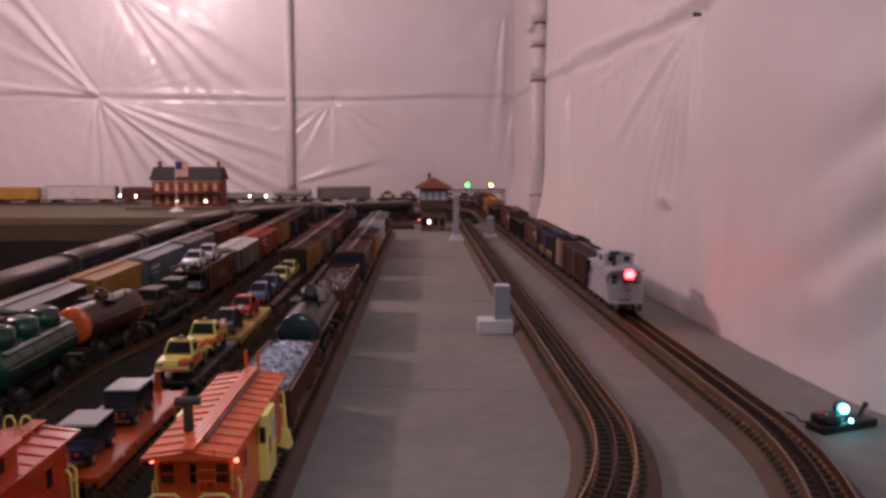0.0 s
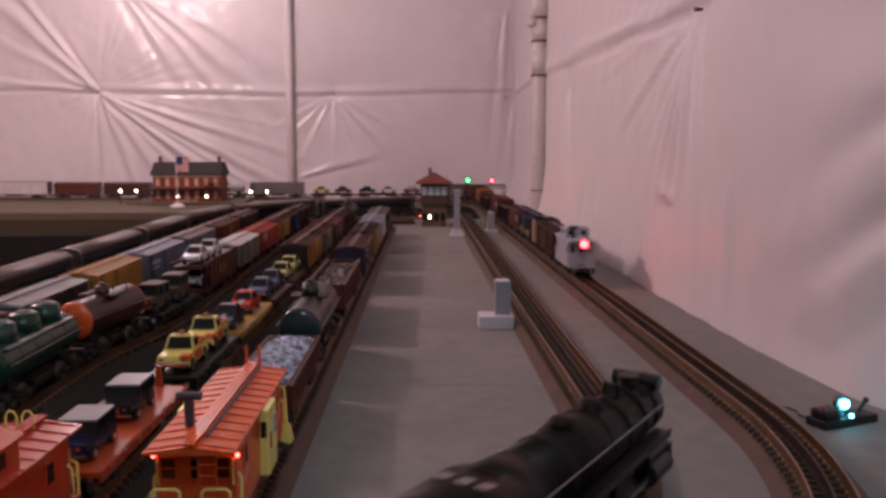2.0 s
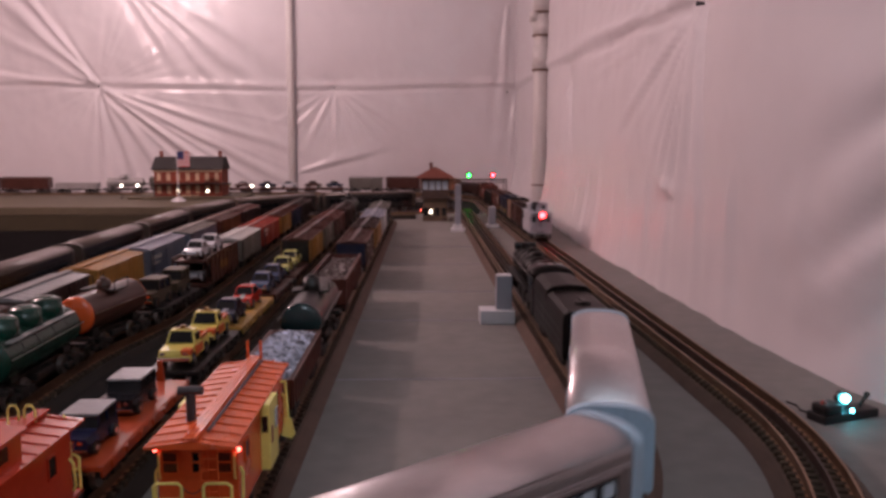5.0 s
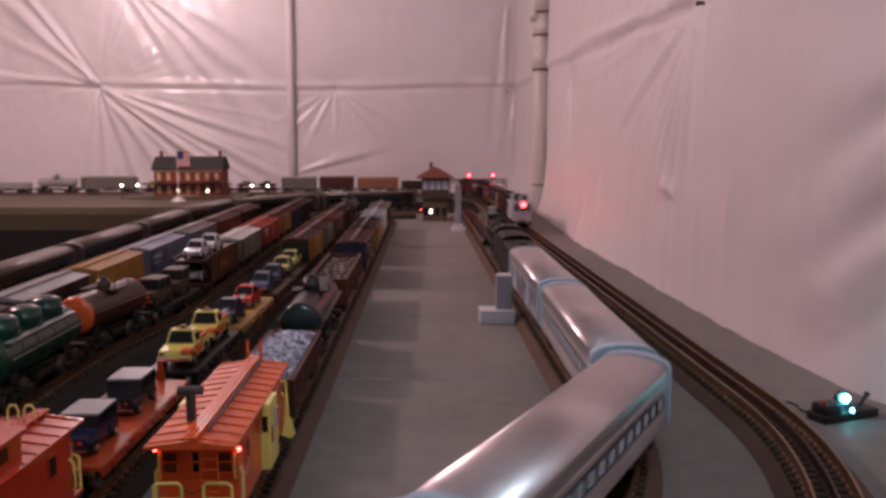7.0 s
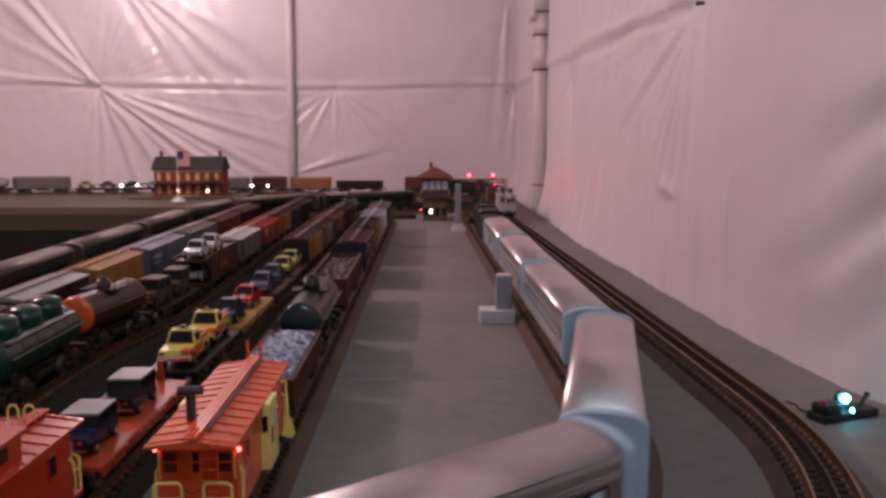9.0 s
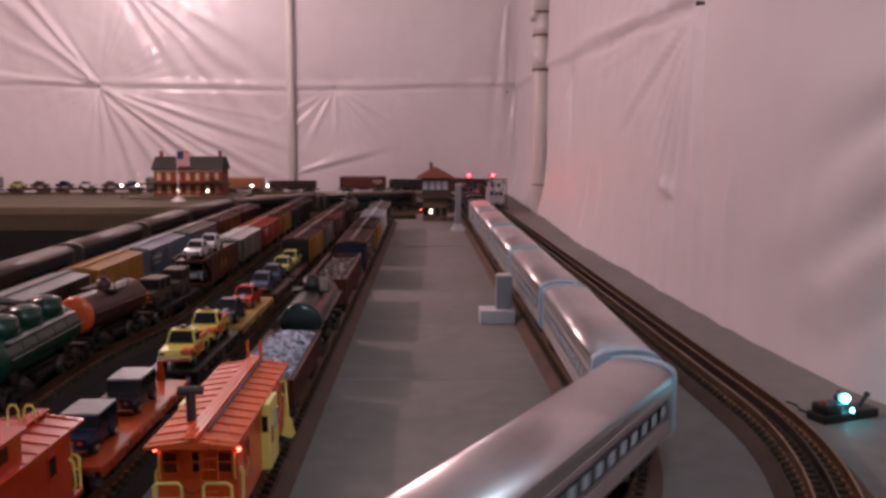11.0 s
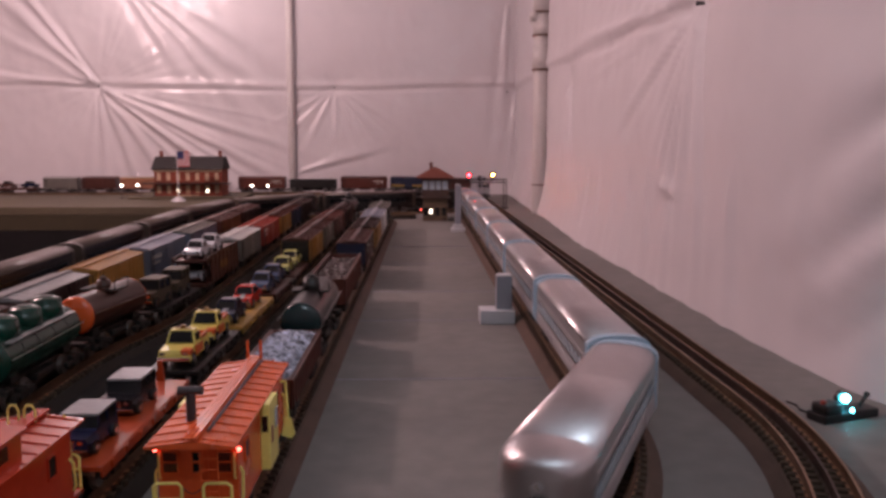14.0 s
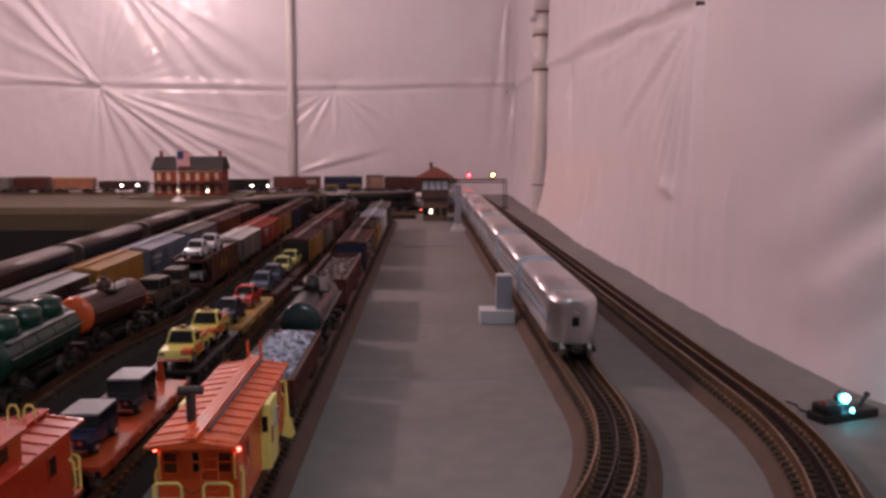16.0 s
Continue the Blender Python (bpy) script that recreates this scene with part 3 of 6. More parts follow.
def passenger_car(kind, label, body_mat=None, dull=False, side_mat=None, L=0.352):
    """A fluted streamlined car: coach, baggage or observation."""
    car = thing("passenger_car", label, "passenger car", group="streamlined train" if not dull else "parked passenger cars")
    bm_mat = body_mat or M_SILVER
    half, top = (0.0285, 0.080) if dull else (0.0325, 0.0835)
    h = L / 2
    sec = car_section(half, top)

    def body(bm):
        y0 = -h + (0.03 if kind == "observation" else 0)
        prism(bm, sec, y0, h)
        if kind == "observation":
            prev = None
            for i in range(9):
                a = (math.pi / 2) * i / 8
                k, y = max(0.02, math.cos(a)), y0 - 0.030 * math.sin(a)
                ring = [bm.verts.new((x * (0.25 + 0.75 * k), y, 0.018 + (z - 0.018) * (0.86 + 0.14 * k))) for x, z in sec]
                if prev:
                    for j in range(len(ring)):
                        bm.faces.new((prev[j], prev[(j + 1) % len(ring)], ring[(j + 1) % len(ring)], ring[j]))
                prev = ring
            bm.faces.new(prev)
            bmesh.ops.recalc_face_normals(bm, faces=bm.faces)
    part("body", body, side_mat or bm_mat, car, key=("streambody", kind, L, dull), smooth=False)
    lo = -h + (0.034 if kind == "observation" else 0.004)
    ln, mid = h - 0.004 - lo, (h - 0.004 + lo) / 2
    for s in (-1, 1):
        for z in (0.024, 0.0275, 0.031, 0.0345, 0.058, 0.061):
            part("flute", lambda bm: box(bm, -0.0007, 0.0007, -ln / 2, ln / 2, -0.0009, 0.0009), side_mat or bm_mat, car, key=("flute", kind, L), at=pose(s * half, mid, z))
    arch = [(x * 1.004, z + 0.0006) for x, z in sec if z > top - 0.0135]
    part("roof", lambda bm: prism(bm, arch, lo + 0.002, h - 0.006), bm_mat, car, key=("streamroof", kind, L, dull), smooth=True)
    # the band at each end that closes the gap between cars
    for s in ((1,) if kind == "observation" else (-1, 1)):
        def band(bm, s=s):
            out = [(x * 1.03, 0.018 + (z - 0.018) * 1.02) for x, z in sec]
            prism(bm, out, s * (h - 0.010), s * (h + 0.001))
        part("end_band", band, M_BLUEBAND if not dull else bm_mat, car, "pale blue-grey end band" if not dull else "", key=("endband", s, L, dull))
        part("diaphragm", lambda bm, s=s: box(bm, -0.013, 0.013, s * (h + 0.001), s * (h + 0.008), 0.020, 0.068, 0.001), M_BLACK, car, key=("diaphragm", s, L))
    # window strip with single panes
    y_from, y_to = (-h + 0.028, h - 0.03)
    for s in (-1, 1):
        if kind == "baggage":
            for y in (-0.075, 0.075):
                part("baggage_door", lambda bm, s=s, y=y: box(bm, s * (half + 0.0002), s * (half + 0.0016), y - 0.017, y + 0.017, 0.022, 0.060, 0.0006), M_BLUEBAND, car,
                     "pale blue baggage door", key=("bagdoor", s, y, dull))
            panes = [-0.01, 0.012]
        else:
            panes = [y_from + 0.006 + k * (y_to - y_from - 0.012) / 13 for k in range(14)]
        part("window_band", lambda bm, s=s: box(bm, s * (half + 0.0001), s * (half + 0.0006), panes[0] - 0.010, panes[-1] + 0.010, 0.041, 0.0555), M_WINDOW, car, key=("winband", kind, s, L, dull))
        for y in panes:
            part("window", lambda bm, s=s: box(bm, s * (half + 0.0005), s * (half + 0.0009), -0.0065, 0.0065, 0.043, 0.0535), M_GLASS if dull else M_PANE, car, key=("pane", s, dull), at=pose(0, y, 0))
    if kind == "observation":
        part("tail_lamp", lambda bm: rod(bm, (0, -h - 0.001, 0.060), (0, -h + 0.004, 0.060), 0.004), M_CHROME, car, key="obslamp")
        for x in (-0.013, 0, 0.013):
            part("window", lambda bm, x=x: box(bm, x - 0.005, x + 0.005, -h + (0.0045 if x else -0.0006), -h + 0.012, 0.041, 0.054, 0.001), M_WINDOW, car, key=("obswin", x, dull))
    for s in (-1, 1):
        t = part("truck", truck_mesh, M_TRUCK, car, key="truck", at=pose(0, s * (0.115 if dull else 0.130), 0))
        for y in (-0.019, 0.019):
            part("wheelset", wheel_mesh, M_STEEL, t, key="wheelset", at=pose(0, y, 0))
        part("coupler", coupler_mesh, M_TRUCK, car, key="coupler", at=pose(0, s * (h - 0.004), 0, 0, 0, 0 if s > 0 else 180))
    part("underbody", lambda bm: (box(bm, -0.02, 0.02, -0.075, -0.02, 0.009, 0.019, 0.002), box(bm, -0.02, 0.02, 0.0, 0.07, 0.010, 0.019, 0.002)), M_TRUCK, car, key="underbody")
    return car


M_PANE = mat("lit_window_pane", (0.52, 0.62, 0.70), 0.2, vary=0.1, scale=80)


def steam_engine():
    e = thing("steam_locomotive", "black model steam locomotive hauling silver passenger cars", "locomotive", group="streamlined train")
    # local y forwards, middle of the boiler at 0; length 0.335
    part("boiler", lambda bm: (rod(bm, (0, -0.07, 0.062), (0, 0.135, 0.060), 0.0265, 0.0235, 24), rod(bm, (0, 0.135, 0.060), (0, 0.160, 0.060), 0.0235, 0.0235, 24),
                               rod(bm, (0, -0.105, 0.064), (0, -0.07, 0.063), 0.029, 0.027, 24)), M_ENGINE, e, smooth=True)
    for y in (-0.06, -0.025, 0.01, 0.045, 0.08, 0.115):
        part("boiler_band", lambda bm, y=y: rod(bm, (0, y - 0.001, 0.0615), (0, y + 0.001, 0.0615), 0.0268 - 0.003 * (y + 0.07) / 0.2 + 0.0006, seg=24), M_BLACK, e, key=("bband", y))
    part("smokebox_door", lambda bm: (rod(bm, (0, 0.160, 0.060), (0, 0.164, 0.060), 0.022, 0.018, 24), rod(bm, (0, 0.163, 0.060), (0, 0.168, 0.060), 0.006, 0.005)), M_BLACK, e)
    part("headlight", lambda bm: (rod(bm, (0, 0.160, 0.080), (0, 0.174, 0.080), 0.0055, seg=14),), M_BLACK, e)
    part("chimney", lambda bm: (rod(bm, (0, 0.135, 0.080), (0, 0.135, 0.092), 0.008, 0.009, 16),), M_BLACK, e)
    part("steam_dome", lambda bm: (rod(bm, (0, 0.055, 0.078), (0, 0.055, 0.088), 0.011, 0.0105, 16), ball(bm, (0, 0.055, 0.088), 0.0105, 14, (1, 1, 0.5))), M_ENGINE, e, smooth=True)
    part("sand_dome", lambda bm: (rod(bm, (0, 0.005, 0.080), (0, 0.005, 0.089), 0.0105, 0.010, 16), ball(bm, (0, 0.005, 0.089), 0.010, 14, (1, 1.3, 0.5))), M_ENGINE, e, smooth=True)
    part("bell", lambda bm: (rod(bm, (0, 0.098, 0.084), (0, 0.098, 0.092), 0.005, 0.003), box(bm, -0.007, 0.007, 0.097, 0.099, 0.08, 0.094)), M_BLACK, e)
    part("feedwater_heater", lambda bm: rod(bm, (-0.020, 0.155, 0.083), (0.020, 0.155, 0.083), 0.0065, seg=14), M_BLACK, e)
    part("cab", lambda bm: (box(bm, -0.030, -0.0285, -0.150, -0.100, 0.035, 0.078), box(bm, 0.0285, 0.030, -0.150, -0.100, 0.035, 0.078),
                            box(bm, -0.030, 0.030, -0.102, -0.100, 0.035, 0.084), box(bm, -0.030, 0.030, -0.150, -0.100, 0.030, 0.036)), M_BLACK, e)
    part("cab_roof", lambda bm: prism(bm, [(-0.033, 0.078)] + [(0.033 * math.sin(a), 0.078 + 0.013 * math.cos(a)) for a in [(-1 + k / 6) * UP for k in range(1, 12)]] + [(0.033, 0.078)],
                                      -0.158, -0.098), M_ENGINE, e, smooth=True)
    for k in range(3):
        part("roof_vent", lambda bm, k=k: box(bm, -0.018 + k * 0.014, -0.010 + k * 0.014, -0.128, -0.122, 0.088, 0.0925, 0.0008), M_CHROME, e, key=("rvent", k))
    for s in (-1, 1):
        part("cab_window", lambda bm, s=s: box(bm, s * 0.0298, s * 0.0306, -0.142, -0.112, 0.056, 0.071), M_GLASS, e, key=("cabwin", s))
        part("running_board", lambda bm, s=s: (box(bm, s * 0.020, s * 0.033, -0.10, 0.150, 0.043, 0.0455), box(bm, s * 0.032, s * 0.0335, -0.10, 0.150, 0.041, 0.047)), M_BLACK, e, key=("rboard", s))
        part("handrail", lambda bm, s=s: pipe(bm, [(s * 0.029, -0.09, 0.070), (s * 0.026, 0.15, 0.067)], 0.0008), M_STEEL, e, key=("hrail", s))
        part("cylinder", lambda bm, s=s: (rod(bm, (s * 0.028, 0.105, 0.020), (s * 0.028, 0.145, 0.020), 0.010, seg=16), rod(bm, (s * 0.026, 0.103, 0.034), (s * 0.026, 0.147, 0.034), 0.006, seg=14)), M_BLACK, e, key=("cyl", s))
        part("main_rod", lambda bm, s=s: (box(bm, s * 0.0285, s * 0.0305, -0.045, 0.105, 0.0145, 0.0185), box(bm, s * 0.0255, s * 0.0275, -0.075, 0.075, 0.0125, 0.0165)), M_STEEL, e, key=("mrod", s))
    for y in (-0.075, -0.025, 0.025, 0.075):
        for s in (-1, 1):
            part("driving_wheel", lambda bm, s=s: (rod(bm, (s * 0.0165, 0, 0.0185), (s * 0.0215, 0, 0.0185), 0.0185, seg=24), rod(bm, (s * 0.0155, 0, 0.0185), (s * 0.0165, 0, 0.0185), 0.0205, seg=24)), M_BLACK, e, key=("driver", s), at=pose(0, y, 0))
    for y in (-0.125, 0.122):
        part("wheelset", wheel_mesh, M_STEEL, e, key="wheelset", at=pose(0, y, 0))
    part("frame", lambda bm: (box(bm, -0.012, 0.012, -0.145, 0.155, 0.015, 0.045), box(bm, -0.031, 0.031, 0.153, 0.162, 0.020, 0.032, 0.001)), M_BLACK, e)
    part("pilot", lambda bm: [rod(bm, (x * 0.9, 0.180 - abs(x) * 0.5, 0.004), (x, 0.161, 0.024), 0.0012, seg=5) for x in [-0.026 + 0.0065 * k for k in range(9)]], M_BLACK, e)
    return e


M_ENGINE = mat("engine_black", (0.009, 0.006, 0.005), 0.40, vary=0.2, scale=60, dirt=0.06, dirt_colour=(0.028, 0.019, 0.014), spec=0.14)
M_BRASS = mat("brass", (0.55, 0.40, 0.16), 0.3, 1.0, vary=0.1)


def tender():
    t = thing("tender", "black oval-topped model tender behind the locomotive", "tender", group="streamlined train")
    L = 0.235
    h = L / 2
    part("tank_body", lambda bm: prism(bm, [(-0.031, 0.020), (0.031, 0.020), (0.032, 0.024), (0.032, 0.068), (0.030, 0.075), (0.024, 0.079), (0, 0.081), (-0.024, 0.079), (-0.030, 0.075), (-0.032, 0.068), (-0.032, 0.024)], -h, h - 0.07), M_ENGINE, t)
    part("bunker", lambda bm: prism(bm, [(-0.0322, 0.0205), (0.0322, 0.0205), (0.0322, 0.071), (0.030, 0.080), (0.022, 0.0855), (0, 0.088), (-0.022, 0.0855), (-0.030, 0.080), (-0.0322, 0.071)], h - 0.105, h), M_ENGINE, t)
    part("bunker_front", lambda bm: box(bm, -0.029, 0.029, h, h + 0.0015, 0.022, 0.075), M_BLACK, t)

    part("hatch", lambda bm: (rod(bm, (0, -0.075, 0.076), (0, -0.075, 0.083), 0.010, seg=18), box(bm, -0.003, 0.003, -0.088, -0.062, 0.083, 0.085)), M_BLACK, t)
    part("ladder", ladder_mesh(0.02, 0.070), M_STEEL, t, key=("ladder", 0.07), at=pose(0.018, -h - 0.001, 0, 0, 0, 90))
    for s in (-1, 1):
        part("rivet_strip", lambda bm, s=s: [box(bm, s * 0.032, s * 0.0326, -h + 0.004, h - 0.004, z, z + 0.001) for z in (0.028, 0.040, 0.052)], M_BLACK, t, key=("rivet", s))
    running_gear(t, 0.14, L, M_BLACK)
    return t


# ---------------------------------------------------------------- the moving trains
V_PASS, V_FREIGHT = 0.277, 0.173
TIMES = [k * 0.5 for k in range(33)]
PITCH = 0.370
pass_cars = []
JOINT23 = 1.172 - 8.5 * V_PASS            # the joint behind the second car at 0 s
kinds = ["baggage", "coach", "coach", "coach", "coach", "coach", "coach", "observation"]
for k, kind in enumerate(kinds):
    word = {"baggage": "silver aluminium baggage car with pale blue doors", "coach": "silver fluted aluminium coach with a dark window band",
            "observation": "silver round-ended observation car at the train's tail"}[kind]
    longer = 0.036 if k == 5 else 0.015 if k == 2 else -0.040 if k == 7 else 0.0
    mid = JOINT23 + PITCH * (2 - k) - PITCH / 2 - (0.0075 if k == 2 else 0.015 if 2 < k < 5 else 0.033 if k == 5 else 0.031 if k == 7 else 0.051 if k > 5 else 0.0)
    pass_cars.append((passenger_car(kind, word, L=0.352 + longer), mid, 0.26, INNER, sink))
front = JOINT23 + 2 * PITCH
pass_cars.append((tender(), front + 0.004 + 0.1175, 0.14, INNER, sink))
pass_cars.append((steam_engine(), front + 0.25 + 0.165, 0.15, INNER, sink))


def key_car(car, q0, wheelbase, line, speed, drop=None):
    walk(car, [(t, on_line(line, q0 + speed * t, wheelbase, drop)) for t in TIMES])


def gondola(label, colour, load=None, length=0.225, top=0.052, group="freight cars"):
    car = thing("gondola", label, "freight car", group=group)
    w, h, z0 = 0.0295, length / 2, 0.022

    def shell(bm):
        box(bm, -w, w, -h, h, z0, z0 + 0.004)
        for s in (-1, 1):
            box(bm, s * (w - 0.0022), s * w, -h, h, z0, top)
            box(bm, s * (w - 0.003), s * (w + 0.0018), -h - 0.001, h + 0.001, top - 0.003, top)
            box(bm, -w, w, s * (h - 0.0022), s * h, z0, top - 0.0005)
    part("body", shell, colour, car, key=("gonbody", length, top))
    for i in range(13):
        y = -h + 0.006 + (length - 0.012) * i / 12
        for s in (-1, 1):
            part("rib", lambda bm, s=s: box(bm, s * w, s * (w + 0.0017), -0.0016, 0.0016, z0 + 0.001, top - 0.003), colour, car, key=("gonrib", s, top), at=pose(0, y, 0))
    if load == "stone":
        def heap(bm):
            for k in range(760):
                x, y = random.uniform(-w + 0.004, w - 0.004), random.uniform(-h + 0.005, h - 0.005)
                z = top - 0.006 + 0.010 * (1 - (x / w) ** 2) * min(1, (h - abs(y)) / 0.03)
                r = random.uniform(0.0022, 0.0044)
                s0 = len(bm.verts)
                bmesh.ops.create_icosphere(bm, subdivisions=1, radius=r, matrix=pose(x, y, z, random.uniform(0, 360), random.uniform(0, 360), 0))
                bm.verts.ensure_lookup_table()
                for v in bm.verts[s0:]:
                    v.co += Vector((random.uniform(-1, 1), random.uniform(-1, 1), random.uniform(-1, 1))) * r * 0.28
            box(bm, -w + 0.003, w - 0.003, -h + 0.003, h - 0.003, z0 + 0.004, top - 0.006)
        tagged(part("stone_load", heap, M_STONE, car, "heap of pale grey crushed stone"), kind="stuff")
    elif load == "coal":
        def heap(bm):
            box(bm, -w + 0.003, w - 0.003, -h + 0.003, h - 0.003, z0 + 0.004, top - 0.008)
            for k in range(160):
                x, y = random.uniform(-w + 0.005, w - 0.005), random.uniform(-h + 0.006, h - 0.006)
                bmesh.ops.create_icosphere(bm, subdivisions=1, radius=random.uniform(0.003, 0.006), matrix=pose(x, y, top - 0.009, random.uniform(0, 360), 0, 0))
        tagged(part("load", heap, C["darkbrown"], car, "low dark brown load"), kind="stuff")
    running_gear(car, length * 0.68, length)
    return car


M_STONE = mat("crushed_stone", (0.50, 0.54, 0.65), 0.75, vary=0.3, scale=150, island=0.8)


def hopper(label, colour, length=0.215, top=0.066, open_top=True):
    car = gondola(label, colour, "coal", length, top)
    car.name = "hopper"
    for y in (-0.03, 0.03):
        part("hopper_bay", lambda bm, y=y: prism(bm, [(-0.024, 0.022), (0.024, 0.022), (0.008, 0.008), (-0.008, 0.008)], y - 0.022, y + 0.022), colour, car, key=("bay", y))
    return car


def tank_car(label, colour, end, length=0.19, radius=0.0235, axis=0.052, domes=(0.0,), dome_r=0.012, dome_h=0.014, platform=True):
    car = thing("tank_car", label, "freight car", group="freight cars")
    h = length / 2
    part("tank", lambda bm: rod(bm, (0, -h + 0.012, axis), (0, h - 0.012, axis), radius, seg=28, cap=False), colour, car, smooth=True)
    for s in (-1, 1):
        part("tank_end", lambda bm, s=s: ball(bm, (0, s * (h - 0.012), axis), radius, 28, (1, 0.40, 1)), end, car, "rounded tank end", smooth=True)
        part("end_sill", lambda bm, s=s: box(bm, -0.027, 0.027, s * (h - 0.008), s * (h + 0.004), 0.019, 0.025, 0.001), M_TRUCK, car, key=("tsill", length, s))
        part("handrail", lambda bm, s=s: pipe(bm, [(s * (radius + 0.003), -h + 0.01, axis + 0.004), (s * (radius + 0.003), h - 0.01, axis + 0.004)], 0.0008), M_STEEL, car, key=("trail", length, radius, s))
    for y in (-h * 0.65, h * 0.65):
        part("tank_saddle", lambda bm: box(bm, -0.016, 0.016, -0.008, 0.008, 0.022, axis - radius * 0.75), M_TRUCK, car, key=("saddle", axis, radius), at=pose(0, y, 0))
    for y in (-h * 0.55, -h * 0.2, h * 0.2, h * 0.55):
        part("tank_band", lambda bm, y=y: rod(bm, (0, y - 0.001, axis), (0, y + 0.001, axis), radius + 0.0006, seg=28, cap=False), colour, car, key=("tband", length, y, radius))
    for y in domes:
        d = part("dome", lambda bm, y=y: (rod(bm, (0, y, axis + radius * 0.8), (0, y, axis + radius + dome_h), dome_r, dome_r * 0.94, seg=20),
                                         ball(bm, (0, y, axis + radius + dome_h), dome_r * 0.94, 20, (1, 1, 0.35))), colour, car, smooth=True)
        part("hatch", lambda bm, y=y: rod(bm, (0, y, axis + radius + dome_h), (0, y, axis + radius + dome_h + 0.006), dome_r * 0.45, seg=12), colour, d)
    for side in (-1, 1):
        if platform:
            part("dome_platform", lambda bm, s=side: (box(bm, s * 0.012, s * 0.026, -0.018, 0.018, axis + radius - 0.002, axis + radius),
                                                      pipe(bm, [(s * 0.026, -0.018, axis + radius), (s * 0.026, -0.018, axis + radius + 0.012),
                                                                (s * 0.026, 0.018, axis + radius + 0.012), (s * 0.026, 0.018, axis + radius)], 0.0007)), M_TRUCK, car, key=("dplat", radius, axis, side))
        else:
            part("top_strip", lambda bm, s=side: box(bm, s * 0.0160, s * 0.0235, -h + 0.02, h - 0.02, axis + radius * 0.74, axis + radius * 0.74 + 0.0016, 0.0004), C["silver"], car, "pale strip of walkway on the tank", key=("tstrip", radius, axis, side))
    running_gear(car, length * 0.66, length)
    return car


def flat_car(label, colour, length=0.225, bulkhead=False):
    car = thing("flat_car", label, "freight car", group="freight cars")
    h = length / 2
    part("deck", lambda bm: box(bm, -0.029, 0.029, -h, h, 0.0195, 0.0245, 0.0008), colour, car, key=("deck", length))
    for s in (-1, 1):
        part("side_sill", lambda bm, s=s: box(bm, s * 0.028, s * 0.030, -h + 0.002, h - 0.002, 0.0145, 0.0235), colour, car, key=("dsill", length, s))
        for i in range(7):
            part("stake_pocket", lambda bm, s=s: box(bm, s * 0.030, s * 0.0318, -0.002, 0.002, 0.017, 0.0225), colour, car, key=("pocket", s), at=pose(0, -h + 0.02 + i * (length - 0.04) / 6, 0))
        if bulkhead:
            part("end_ramp", lambda bm, s=s: prism(bm, [(-0.004, 0.0245), (0.004, 0.0245), (0.002, 0.047), (-0.002, 0.047)], s * (h - 0.006), s * (h - 0.001)), colour, car, key=("ramp", length, s))
    running_gear(car, length * 0.68, length)
    return car


